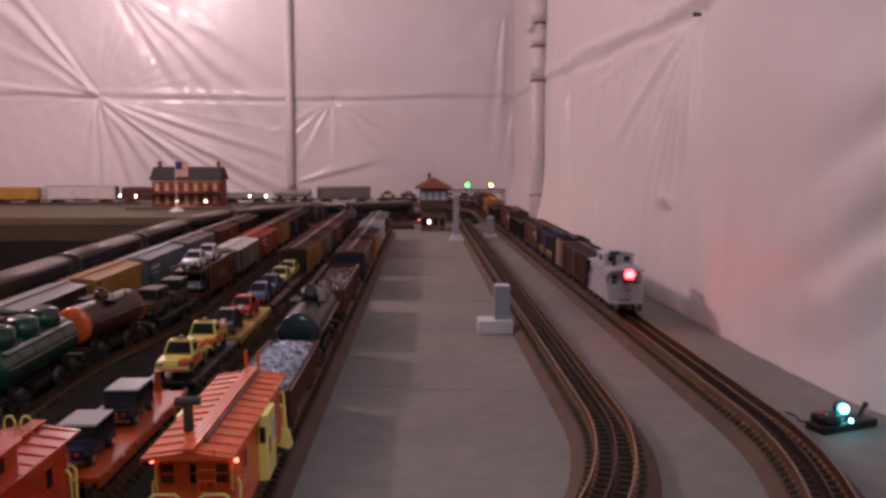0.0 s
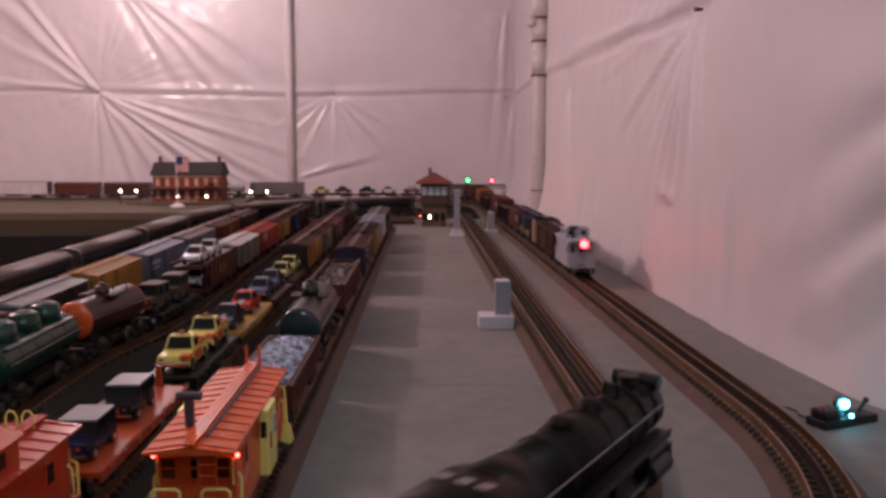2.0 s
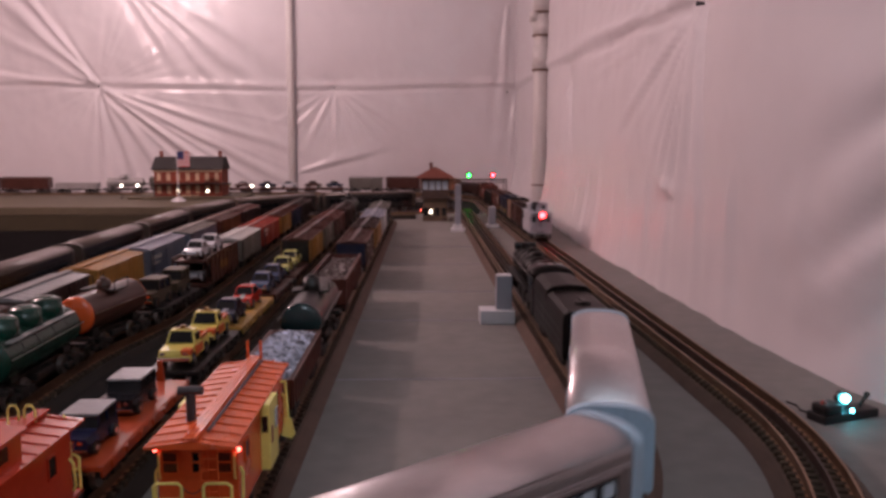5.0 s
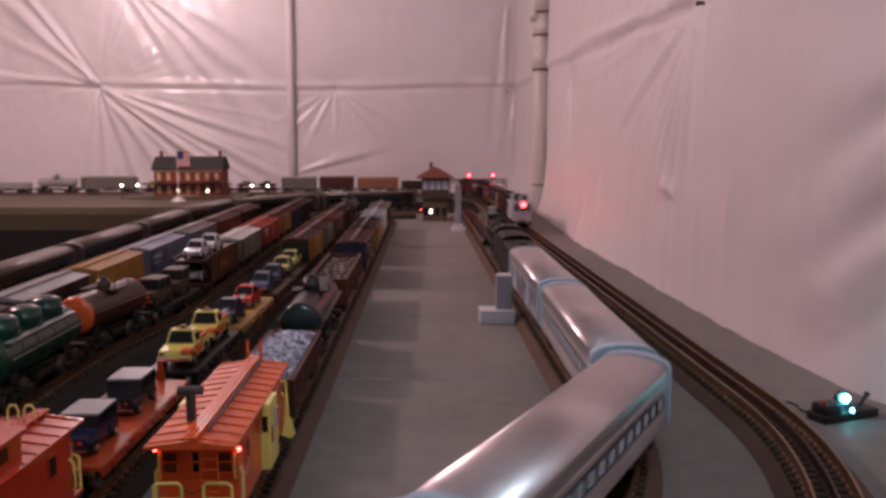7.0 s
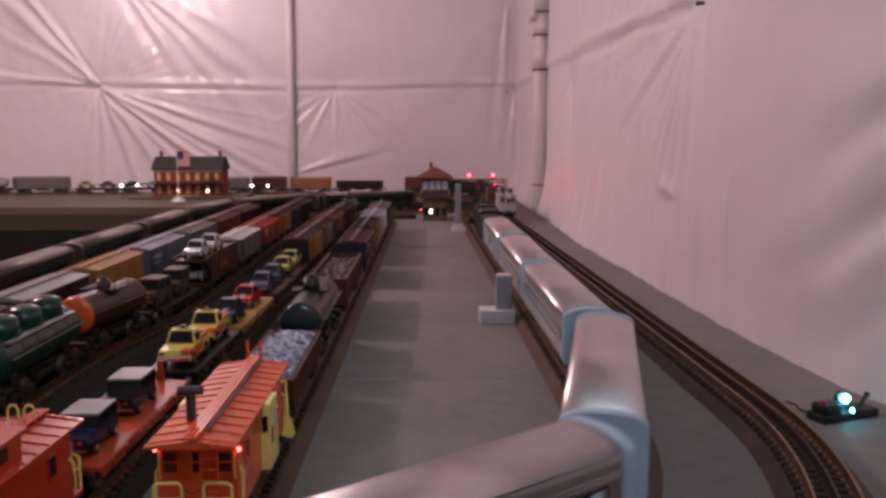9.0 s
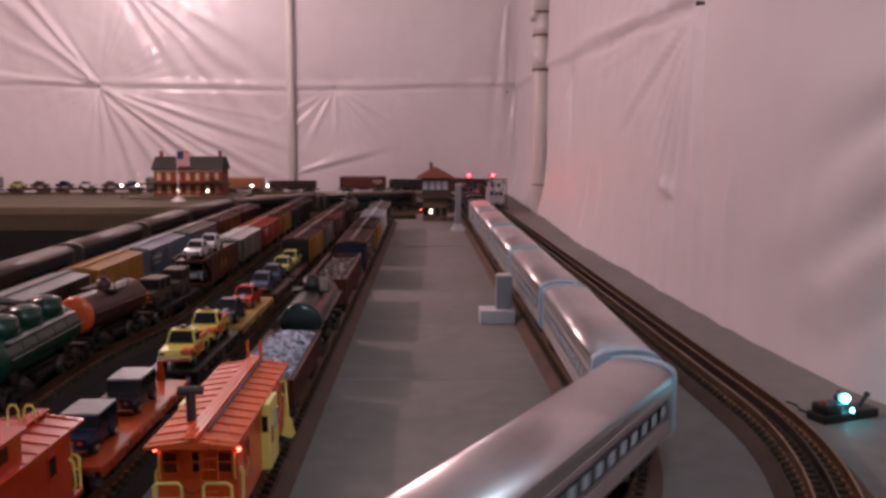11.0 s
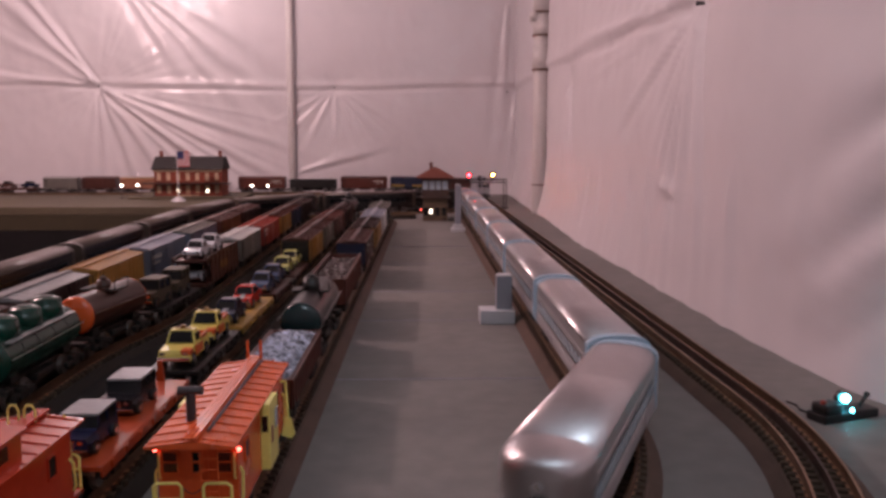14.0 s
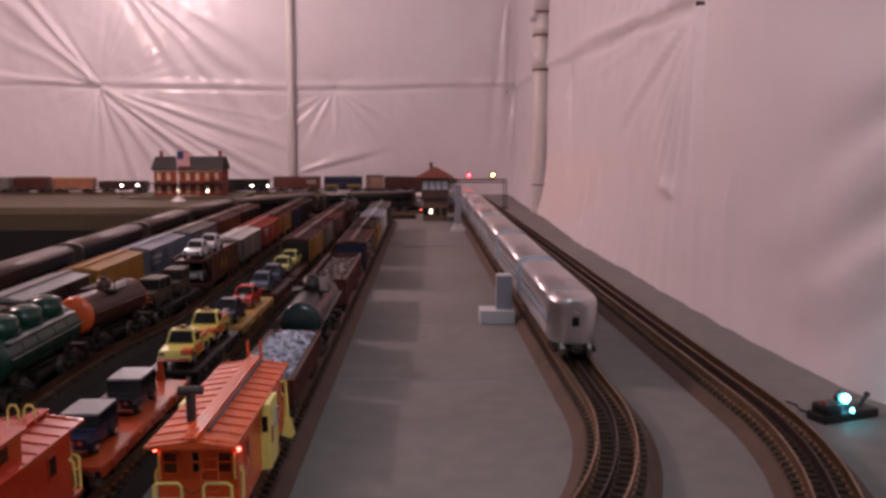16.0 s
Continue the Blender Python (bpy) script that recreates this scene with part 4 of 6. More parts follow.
def caboose(label, colour, trim, roof=None, style="bay", length=0.205, glow=True, group="cabooses"):
    """A caboose: end platforms with railings, side windows, and a bay or a cupola."""
    car = thing("caboose", label, "caboose", group=group)
    roof = roof or colour
    h, w, top = length / 2, 0.0285, 0.079
    hb = h - 0.016
    z0, z1 = 0.021, top - 0.006
    part("body", lambda bm: box(bm, -w, w, -hb, hb, z0, z1, 0.0006), colour, car, key=("cabbody", length))
    part("platform_floor", lambda bm: box(bm, -w, w, -h, h, z0 - 0.0035, z0 - 0.0001), colour, car, key=("cabfloor", length))

    def roof_mesh(bm):
        prism(bm, [(-w - 0.003, z1), (w + 0.003, z1), (w + 0.003, z1 + 0.0018), (0, top), (-w - 0.003, z1 + 0.0018)], -h - 0.002, h + 0.002)
    rf = part("roof", roof_mesh, roof, car, key=("cabroof", length))
    for i in range(13):
        y = -h + 0.004 + (length - 0.008) * i / 12
        for s in (-1, 1):
            part("roof_rib", lambda bm, s=s: rod(bm, (s * 0.007, 0, top - 0.0005), (s * (w + 0.0022), 0, z1 + 0.0020), 0.0008, seg=5), roof, rf, key=("cabrib", s), at=pose(0, y, 0))
    part("running_board", lambda bm: [box(bm, x - 0.0016, x + 0.0016, -h - 0.004, h + 0.004, top + 0.0014, top + 0.0028) for x in (-0.0037, 0, 0.0037)], roof, car, key=("cabrun", length))
    if style == "bay":
        part("roof_joint", lambda bm: box(bm, 0.0086, 0.0098, -h + 0.012, h - 0.01, top + 0.0012, top + 0.0034), M_STACK, car, "dark joint beside the roof walk", key=("cabjoint", length))
    for s in (-1, 1):
        # end wall
        part("end_door", lambda bm, s=s: (box(bm, -0.0075, 0.0075, s * hb, s * (hb + 0.0012), z0 + 0.001, z1 - 0.004)), colour, car, key=("cabdoor", s, length))
        for x in (-0.019, 0.0, 0.019):
            ww = 0.0038 if x == 0 else 0.0055
            part("end_window", lambda bm, s=s, x=x, ww=ww: box(bm, x - ww, x + ww, s * (hb + 0.0003), s * (hb + 0.0016), 0.050, 0.0645), M_GLASS if x == 0 or style != "bay" else M_CABINSIDE, car, key=("cabendwin", s, x, length))
            part("window_frame", lambda bm, s=s, x=x, ww=ww: [box(bm, x + a * ww - 0.0006, x + a * ww + 0.0006, s * (hb + 0.0003), s * (hb + 0.0024), 0.0494, 0.0652) for a in (-1, 1)]
                 + [box(bm, x - ww, x + ww, s * (hb + 0.0003), s * (hb + 0.0024), z - 0.0006, z + 0.0006) for z in (0.0494, 0.0652, 0.0575)], colour, car, key=("cabframe", s, x, length))
        # railings
        for x in (-1, 1):
            part("railing", lambda bm, s=s, x=x: (pipe(bm, [(x * 0.0075, s * (h - 0.001), z0), (x * 0.0075, s * (h - 0.001), 0.045), (x * 0.010, s * (h - 0.001), 0.0475), (x * 0.024, s * (h - 0.001), 0.0475),
                                                           (x * 0.027, s * (h - 0.001), 0.045), (x * 0.027, s * (h - 0.001), z0)], 0.0011), pipe(bm, [(x * 0.0075, s * (h - 0.001), 0.036), (x * 0.027, s * (h - 0.001), 0.036)], 0.0009)),
                 trim, car, key=("cabrailing", s, x, length))
            part("grab_iron", lambda bm, s=s, x=x: pipe(bm, [(x * 0.0265, s * (hb + 0.001), 0.045), (x * 0.0265, s * (hb + 0.003), 0.047), (x * 0.0265, s * (hb + 0.003), 0.062), (x * 0.0265, s * (hb + 0.001), 0.064)], 0.0008),
                 trim, car, key=("cabgrab", s, x, length))
            part("steps", lambda bm, s=s, x=x: [box(bm, x * 0.020, x * 0.029, s * (h - 0.013), s * (h - 0.002), z, z + 0.0012) for z in (0.005, 0.011, 0.0165)], M_TRUCK, car, key=("cabstep", s, x, length))
            part("side_grab", lambda bm, s=s, x=x: pipe(bm, [(x * 0.0285, s * (hb - 0.004), 0.052), (x * 0.031, s * (hb - 0.003), 0.048), (x * 0.031, s * (hb - 0.001), 0.030), (x * 0.0285, s * hb, 0.026)], 0.0010), trim, car, key=("sidegrab", s, x, length))
        part("ladder", ladder_mesh(z0, top), colour if style == "bay" else trim, car, key=("cabladder", top), at=pose(0.012, s * (h - 0.001), 0, 0, 0, 90))
        part("brake_chain", lambda bm, s=s: pipe(bm, [(-0.0075 + 0.015 * k / 6, s * (h - 0.001), 0.0450 - 0.005 * math.sin(math.pi * k / 6)) for k in range(7)], 0.0005), M_BLACK, car, key=("cabchain", s, length))
    part("smokestack", lambda bm: (rod(bm, (0, 0, top - 0.002), (0, 0, top + 0.019), 0.0036, seg=14), rod(bm, (-0.009, 0, top + 0.021), (0.009, 0, top + 0.021), 0.0032, seg=14)), M_STACK, car,
         key="stack", at=pose(-0.012, -h + 0.045, 0))
    for x in (-1, 1):
        for y in (-0.062, 0.055):
            part("side_window", lambda bm, x=x, y=y: box(bm, x * (w + 0.0001), x * (w + 0.0008), y - 0.006, y + 0.006, 0.050, 0.064), M_GLASS, car, key=("cabsidewin", x, y))
            part("window_frame", lambda bm, x=x, y=y: [box(bm, x * w, x * (w + 0.0014), y + a * 0.006 - 0.0007, y + a * 0.006 + 0.0007, 0.0493, 0.0647) for a in (-1, 1)]
                 + [box(bm, x * w, x * (w + 0.0014), y - 0.006, y + 0.006, z - 0.0006, z + 0.0006) for z in (0.0493, 0.0647)], colour, car, key=("cabsideframe", x, y))
        if style == "bay":
            b = part("bay_window", lambda bm, x=x: (box(bm, x * w, x * (w + 0.0078), -0.012, 0.022, 0.019, 0.0735, 0.001),), trim, car, "yellow projecting bay", key=("bay", x))
            part("bay_glass", lambda bm, x=x: box(bm, x * (w + 0.0076), x * (w + 0.0084), 0.008, 0.018, 0.047, 0.063), M_PANE, b, key=("bayglass", x))
            part("bay_glass", lambda bm, x=x: box(bm, x * (w + 0.0015), x * (w + 0.0062), -0.0126, -0.0118, 0.051, 0.064), M_GLASS, b, key=("bayglassend", x))
            part("bay_plate", lambda bm, x=x: box(bm, x * (w + 0.0076), x * (w + 0.0083), -0.007, -0.001, 0.040, 0.053), C["red"], b, "small red plate", key=("bayplate", x))
            part("hanging_tool", lambda bm, x=x: (rod(bm, (x * 0.0345, 0.078, 0.030), (x * 0.0325, 0.078, 0.066), 0.0013, seg=8), prism(bm, [(x * 0.0345 - 0.0030, 0.031), (x * 0.0345 + 0.0030, 0.031), (x * 0.0345 + 0.0062, 0.016), (x * 0.0345 + 0.0030, 0.012), (x * 0.0345 - 0.0062, 0.015)], 0.0755, 0.0785), rod(bm, (x * 0.0285, 0.078, 0.065), (x * 0.0330, 0.078, 0.065), 0.0013, seg=8)), trim, car, "yellow grab with a shovel-like end", key=("tool", x))
            if glow:
                part("marker_lamp", lambda bm, x=x: ball(bm, (x * 0.0295, -hb - 0.001, 0.0665), 0.0017, 10), M_TAILLAMP, car, "glowing pinkish marker lamp", key=("marker", x))
    if style == "bay":
        for x in (-0.006, 0.006):
            part("roof_grab", lambda bm, x=x: rod(bm, (x, h + 0.001, top - 0.008), (x, h + 0.001, top + 0.018), 0.0014, seg=6), colour, car, key=("roofgrab", x))
    if style == "cupola":
        cp = part("cupola", lambda bm: (box(bm, -w + 0.002, w - 0.002, -0.026, 0.022, z1, top + 0.018, 0.0008), prism(bm, [(-w - 0.001, top + 0.018), (w + 0.001, top + 0.018), (0, top + 0.0225)], -0.029, 0.025)), roof if colour is not C["white"] else colour, car, key=("cupola", colour.name))
        for s in (-1, 1):
            for x in (-0.014, 0.014):
                part("cupola_window", lambda bm, s=s, x=x: box(bm, x - 0.005, x + 0.005, -0.002 + s * 0.0238, -0.002 + s * 0.0246, top + 0.004, top + 0.0135), M_GLASS, cp, key=("cupwin", s, x))
            part("cupola_window", lambda bm, s=s: box(bm, s * (w - 0.0022), s * (w - 0.0014), -0.008, 0.004, top + 0.004, top + 0.0135), M_GLASS, cp, key=("cupside", s))
        for x in (-0.012, 0.0):
            part("roof_grab", lambda bm, x=x: pipe(bm, [(x - 0.004, hb, top - 0.002), (x - 0.004, hb, top + 0.008), (x - 0.002, hb, top + 0.012), (x + 0.002, hb, top + 0.012), (x + 0.004, hb, top + 0.008), (x + 0.004, hb, top - 0.002)], 0.0008),
                 trim, car, key=("roofhoop", x))
    running_gear(car, length * 0.62, length, colour if style == "bay" else M_TRUCK)
    return car


M_STACK = mat("dark_stack", (0.05, 0.045, 0.05), 0.5, vary=0.15, scale=90)


# loads: small road vehicles
def profile_solid(bm, outline, half, inset=0.0):
    """A side outline in y and z, widened to both sides; the upper points lean in by the inset."""
    top = max(z for _, z in outline)
    lo = min(z for _, z in outline)
    a = [bm.verts.new((-half + inset * (z - lo) / (top - lo), y, z)) for y, z in outline]
    b = [bm.verts.new((half - inset * (z - lo) / (top - lo), y, z)) for y, z in outline]
    n = len(outline)
    for i in range(n):
        bm.faces.new((a[i], a[(i + 1) % n], b[(i + 1) % n], b[i]))
    bm.faces.new(a[::-1])
    bm.faces.new(b)
    bmesh.ops.recalc_face_normals(bm, faces=bm.faces)


def auto_wheels(car, half, base, r):
    for y in (-base / 2, base / 2):
        for s in (-1, 1):
            wh = part("wheel", lambda bm, s=s: rod(bm, (s * (half - 0.005), 0, r), (s * (half + 0.0005), 0, r), r, seg=16), M_TYRE, car, key=("tyre", half, r, s), at=pose(0, y, 0))
            part("hubcap", lambda bm, s=s: rod(bm, (s * (half + 0.0004), 0, r), (s * (half + 0.0012), 0, r), r * 0.5, seg=12), M_CHROME, wh, key=("hub", half, r, s))


def jeep(label, colour, top_mat):
    car = thing("toy_jeep", label, "toy car", group="loads on flat cars")
    half = 0.0185
    part("body", lambda bm: (profile_solid(bm, [(-0.038, 0.008), (0.038, 0.008), (0.038, 0.026), (0.036, 0.028), (-0.014, 0.028), (-0.016, 0.026), (-0.038, 0.026)], half, 0.001),), colour, car, key="jeepbody", smooth=False)
    part("cabin", lambda bm: profile_solid(bm, [(-0.012, 0.0275), (0.037, 0.0275), (0.036, 0.043), (-0.006, 0.043)], half - 0.001, 0.0015), M_GLASS, car, key="jeepcab")
    part("roof", lambda bm: box(bm, -half + 0.0008, half - 0.0008, -0.009, 0.038, 0.0425, 0.0465, 0.0012), top_mat, car, "pale hard top", key="jeeproof")
    for y in (-0.0075, 0.014, 0.0365):
        for s in (-1, 1):
            part("pillar", lambda bm, y=y, s=s: box(bm, s * (half - 0.0018), s * (half - 0.0004), y - 0.0012, y + 0.0012, 0.027, 0.044), colour, car, key=("pillar", y, s))
    for s in (-1, 1):
        part("headlamp", lambda bm, s=s: rod(bm, (s * 0.0115, -0.0385, 0.0205), (s * 0.0115, -0.0375, 0.0205), 0.0027, seg=12), M_CHROME, car, key=("jhead", s))
        part("fender", lambda bm, s=s: box(bm, s * (half - 0.001), s * (half + 0.003), -0.038, -0.014, 0.0185, 0.0205, 0.0006), colour, car, key=("jfend", s))
    part("bumper", lambda bm: box(bm, -half, half, -0.0415, -0.039, 0.0095, 0.013, 0.0006), M_CHROME, car, key="jbump")
    part("grille", lambda bm: [box(bm, x - 0.0006, x + 0.0006, -0.0388, -0.0380, 0.014, 0.0245) for x in (-0.006, -0.004, -0.002, 0, 0.002, 0.004, 0.006)], M_CHROME, car, key="jgrille")
    auto_wheels(car, half + 0.002, 0.048, 0.0085)
    return car


def pickup(label, colour, flash):
    car = thing("toy_pickup", label, "toy car", group="loads on flat cars")
    half = 0.0205
    part("body", lambda bm: profile_solid(bm, [(-0.044, 0.009), (0.044, 0.009), (0.044, 0.024), (0.010, 0.024), (-0.014, 0.0245), (-0.041, 0.0225), (-0.044, 0.018)], half, 0.0015), colour, car, key="pickbody")
    part("cabin", lambda bm: profile_solid(bm, [(-0.016, 0.024), (0.012, 0.024), (0.009, 0.041), (-0.007, 0.041)], half - 0.0012, 0.004), colour, car, key="pickcab")
    part("windscreen", lambda bm: profile_solid(bm, [(-0.0162, 0.0262), (-0.0140, 0.0262), (-0.0070, 0.0395), (-0.0094, 0.0395)], half - 0.0045, 0.003), M_GLASS, car, key="pickscreen")
    for s in (-1, 1):
        part("side_window", lambda bm, s=s: box(bm, s * (half - 0.0040), s * (half - 0.0018), -0.008, 0.007, 0.027, 0.037), M_GLASS, car, key=("pickside", s))
        part("door_stripe", lambda bm, s=s: box(bm, s * (half - 0.0012), s * (half + 0.0004), -0.018, 0.012, 0.011, 0.022), flash, car, "orange-red side flash", key=("pickstripe", s))
        part("headlamp", lambda bm, s=s: box(bm, s * 0.011, s * 0.018, -0.0447, -0.0438, 0.0165, 0.0205, 0.0004), M_CHROME, car, key=("pickhead", s))
    part("bed_wall", lambda bm: (box(bm, -half + 0.002, -half + 0.004, 0.012, 0.043, 0.024, 0.029), box(bm, half - 0.004, half - 0.002, 0.012, 0.043, 0.024, 0.029), box(bm, -half + 0.004, half - 0.004, 0.041, 0.043, 0.024, 0.029)), flash, car, key="pickbed")
    part("corner_panel", lambda bm: box(bm, half - 0.012, half + 0.0006, -0.0445, -0.030, 0.017, 0.0235, 0.001), flash, car, key="pickcorner")
    part("bumper", lambda bm: box(bm, -half, half, -0.0475, -0.0445, 0.010, 0.0145, 0.0008), M_CHROME, car, key="pickbump")
    part("roof_beacon", lambda bm: (rod(bm, (0, 0, 0.041), (0, 0, 0.046), 0.0035, 0.003, seg=12), box(bm, -0.010, 0.010, -0.002, 0.002, 0.0405, 0.0425)), C["ochre"], car, key="pickbeacon")
    auto_wheels(car, half, 0.056, 0.0088)
    return car


def sedan(label, colour, roof=None, stripe=None):
    car = thing("toy_car", label, "toy car", group="loads on flat cars")
    half = 0.0185
    part("body", lambda bm: profile_solid(bm, [(-0.042, 0.007), (0.042, 0.007), (0.043, 0.015), (0.041, 0.0205), (0.022, 0.0215), (-0.018, 0.0215), (-0.040, 0.018), (-0.043, 0.013)], half, 0.002), colour, car, key="sedbody")
    part("cabin", lambda bm: profile_solid(bm, [(-0.019, 0.021), (0.026, 0.021), (0.014, 0.0325), (-0.007, 0.0325)], half - 0.002, 0.004), M_GLASS, car, key="sedcab")
    part("roof", lambda bm: profile_solid(bm, [(-0.008, 0.0322), (0.0155, 0.0322), (0.012, 0.0345), (-0.005, 0.0345)], half - 0.0052, 0.0015), roof or colour, car, key="sedroof")
    for s in (-1, 1):
        for a, b in (((-0.0185, 0.0215), (-0.0075, 0.033)), ((0.0255, 0.0215), (0.0145, 0.033))):
            part("pillar", lambda bm, s=s, a=a, b=b: rod(bm, (s * (half - 0.003), *a), (s * (half - 0.0058), *b), 0.0011, seg=5), roof or colour, car, key=("sedpillar", s, a))
        part("headlamp", lambda bm, s=s: rod(bm, (s * 0.0125, -0.0435, 0.0145), (s * 0.0125, -0.0425, 0.0145), 0.0025, seg=12), M_CHROME, car, key=("sedhead", s))
    part("bumper", lambda bm: box(bm, -half + 0.001, half - 0.001, -0.0452, -0.043, 0.008, 0.0115, 0.0008), M_CHROME, car, key="sedbump")
    if stripe:
        part("bonnet_stripe", lambda bm: [profile_solid(bm, [(-0.0405, 0.0184), (-0.0185, 0.0219), (-0.0185, 0.0224), (-0.0405, 0.0189)], 0.004)], stripe, car, key="sedstripe")
    auto_wheels(car, half, 0.052, 0.0075)
    return car


def load_on(vehicle, line, q, deck=0.0245, side=0.0, size=0.9):
    vehicle.matrix_world = on_line(line, q, 0.05) @ pose(side, 0, deck) @ Matrix.Diagonal((*(size if isinstance(size, tuple) else (size,) * 3), 1))
    return vehicle


def auto_rack(label, colour):
    car = thing("auto_rack", label, "freight car", group="freight cars")
    L, w = 0.250, 0.030
    h = L / 2
    part("lower_deck", lambda bm: box(bm, -w, w, -h, h, 0.018, 0.0235), colour, car)
    part("upper_deck", lambda bm: box(bm, -w, w, -h, h, 0.0625, 0.0655), colour, car)
    for s in (-1, 1):
        part("side_screen", lambda bm, s=s: (box(bm, s * (w - 0.001), s * w, -h + 0.03, h, 0.0235, 0.0625), box(bm, s * (w - 0.001), s * (w + 0.0008), -h, h, 0.0655, 0.071)), colour, car, key=("rackscreen", s))
        for i in range(9):
            part("post", lambda bm, s=s: box(bm, s * w, s * (w + 0.0016), -0.0016, 0.0016, 0.0185, 0.071), colour, car, key=("rackpost", s), at=pose(0, -h + 0.004 + i * (L - 0.008) / 8, 0))
        part("lettering", lambda bm, s=s: [box(bm, s * (w + 0.0001), s * (w + 0.0006), -0.02 + k * 0.014, -0.012 + k * 0.014, 0.036, 0.050) for k in range(4)], C["ochre"], car, "illegible ochre lettering bars", key=("rackmark", s))
    running_gear(car, 0.17, L)
    return car


# ---------------------------------------------------------------- yard, aisle side
def span(car, line, near, far, wheelbase=None, drop=None):
    return rail_car_at(car, line, (near + far) / 2, wheelbase or (far - near) * 0.65)


span(caboose("orange bay-window caboose with yellow railings", C["caborange"], C["bright"], style="bay"), LINE_A, 0.540, 0.745)
span(gondola("brown gondola heaped with pale crushed stone", C["oxide"], "stone", 0.205), LINE_A, 0.770, 0.975)
span(tank_car("black single-dome tank car with a teal-black end", C["black"], paint("tank_end_teal", (0.007, 0.026, 0.028), 0.2), 0.215, 0.0265, 0.051), LINE_A, 1.005, 1.22)
span(hopper("oxide brown open hopper with a low load", C["oxide"], 0.280, 0.064), LINE_A, 1.265, 1.545)
span(boxcar("brown boxcar with dark blue ends and white lettering", C["brown"], C["brown"], C["navy"], mark=M_LETTER, length=0.235, top=0.073), LINE_A, 1.665, 1.90)
span(boxcar("yellow boxcar with a dark roof among brown cars", C["ochre"], C["darkbrown"], top=0.073), LINE_A, 1.945, 2.177)
span(boxcar("white boxcar with a pale blue-white roof", C["white"], C["lilac"], top=0.073), LINE_A, 2.215, 2.447)
span(boxcar("dark brown boxcar at the yard's far end", C["darkbrown"], C["grey"], top=0.073), LINE_A, 2.485, 2.717)

span(caboose("red cupola caboose with silver roof ribs", C["cabred"], C["bright"], style="cupola", glow=False), LINE_B, 0.392, 0.597)
span(flat_car("orange flat car carrying dark jeeps", paint("flat_orange", (0.42, 0.06, 0.014)), 0.235, True), LINE_B, 0.628, 0.863)
span(flat_car("dark flat car carrying yellow pickups", C["black"], 0.200), LINE_B, 0.893, 1.093)
span(flat_car("yellow flat car carrying small race cars", C["yellow"], 0.215), LINE_B, 1.110, 1.325)
span(flat_car("dark flat car carrying blue toy cars", C["brown"], 0.165), LINE_B, 1.345, 1.51)
span(flat_car("dark flat car carrying pale green toy cars", C["brown"], 0.165), LINE_B, 1.53, 1.695)
PALETOP = paint("jeep_pale_top", (0.30, 0.30, 0.31), 0.22)
NAVYCAR = paint("jeep_navy", (0.010, 0.014, 0.045), 0.2, dirt=0.0)
load_on(jeep("navy toy jeep with a pale hard top", NAVYCAR, PALETOP), LINE_B, 0.676, side=-0.004, size=(0.92, 0.86, 0.64))
load_on(jeep("dark toy jeep with a pale hard top", paint("jeep_black", (0.012, 0.012, 0.016), 0.18, dirt=0.0), PALETOP), LINE_B, 0.776, side=-0.004, size=(0.92, 0.86, 0.64))
PICKY = paint("pickup_yellow", (0.74, 0.62, 0.15), 0.3, dirt=0.05)
PICKO = paint("pickup_orange", (0.62, 0.10, 0.02), 0.3, dirt=0.05)
load_on(pickup("yellow toy pickup with orange flashes and roof beacon", PICKY, PICKO), LINE_B, 0.945)
load_on(pickup("yellow toy pickup with orange flashes and roof beacon", PICKY, PICKO), LINE_B, 1.045)
load_on(sedan("dark blue striped toy race car", NAVYCAR, None, PALETOP), LINE_B, 1.155)
load_on(sedan("red toy race car with white marks", paint("toy_red", (0.50, 0.03, 0.02), 0.2, dirt=0.0), None, PALETOP), LINE_B, 1.262)
TOYBLUE, TOYGREEN = paint("toy_steel_blue", (0.06, 0.085, 0.16), 0.22, dirt=0.0), paint("toy_pale_green", (0.42, 0.42, 0.13), 0.25, dirt=0.0)
load_on(sedan("steel blue toy car on a flat car", TOYBLUE), LINE_B, 1.385)
load_on(sedan("steel blue toy car on a flat car", TOYBLUE), LINE_B, 1.472)
load_on(sedan("pale yellow-green toy car on a flat car", TOYGREEN), LINE_B, 1.57)
load_on(sedan("pale yellow-green toy car on a flat car", TOYGREEN), LINE_B, 1.657)
span(boxcar("yellow-sided boxcar with a black end", C["ochre"], C["brown"], C["black"], length=0.20, top=0.073), LINE_B, 1.715, 1.915)
span(boxcar("pale grey boxcar with a brown roof", C["grey"], C["brown"], length=0.18, top=0.073), LINE_B, 1.945, 2.125)
span(boxcar("oxide boxcar with a dull red roof", C["oxide"], C["oxide"], C["black"], top=0.073), LINE_B, 2.16, 2.39)
span(boxcar("dark brown boxcar with black ends", C["brown"], C["darkbrown"], C["black"], top=0.073), LINE_B, 2.43, 2.66)
span(tank_car("dark tank car in the far yard", C["black"], C["black"]), LINE_B, 2.70, 2.89)

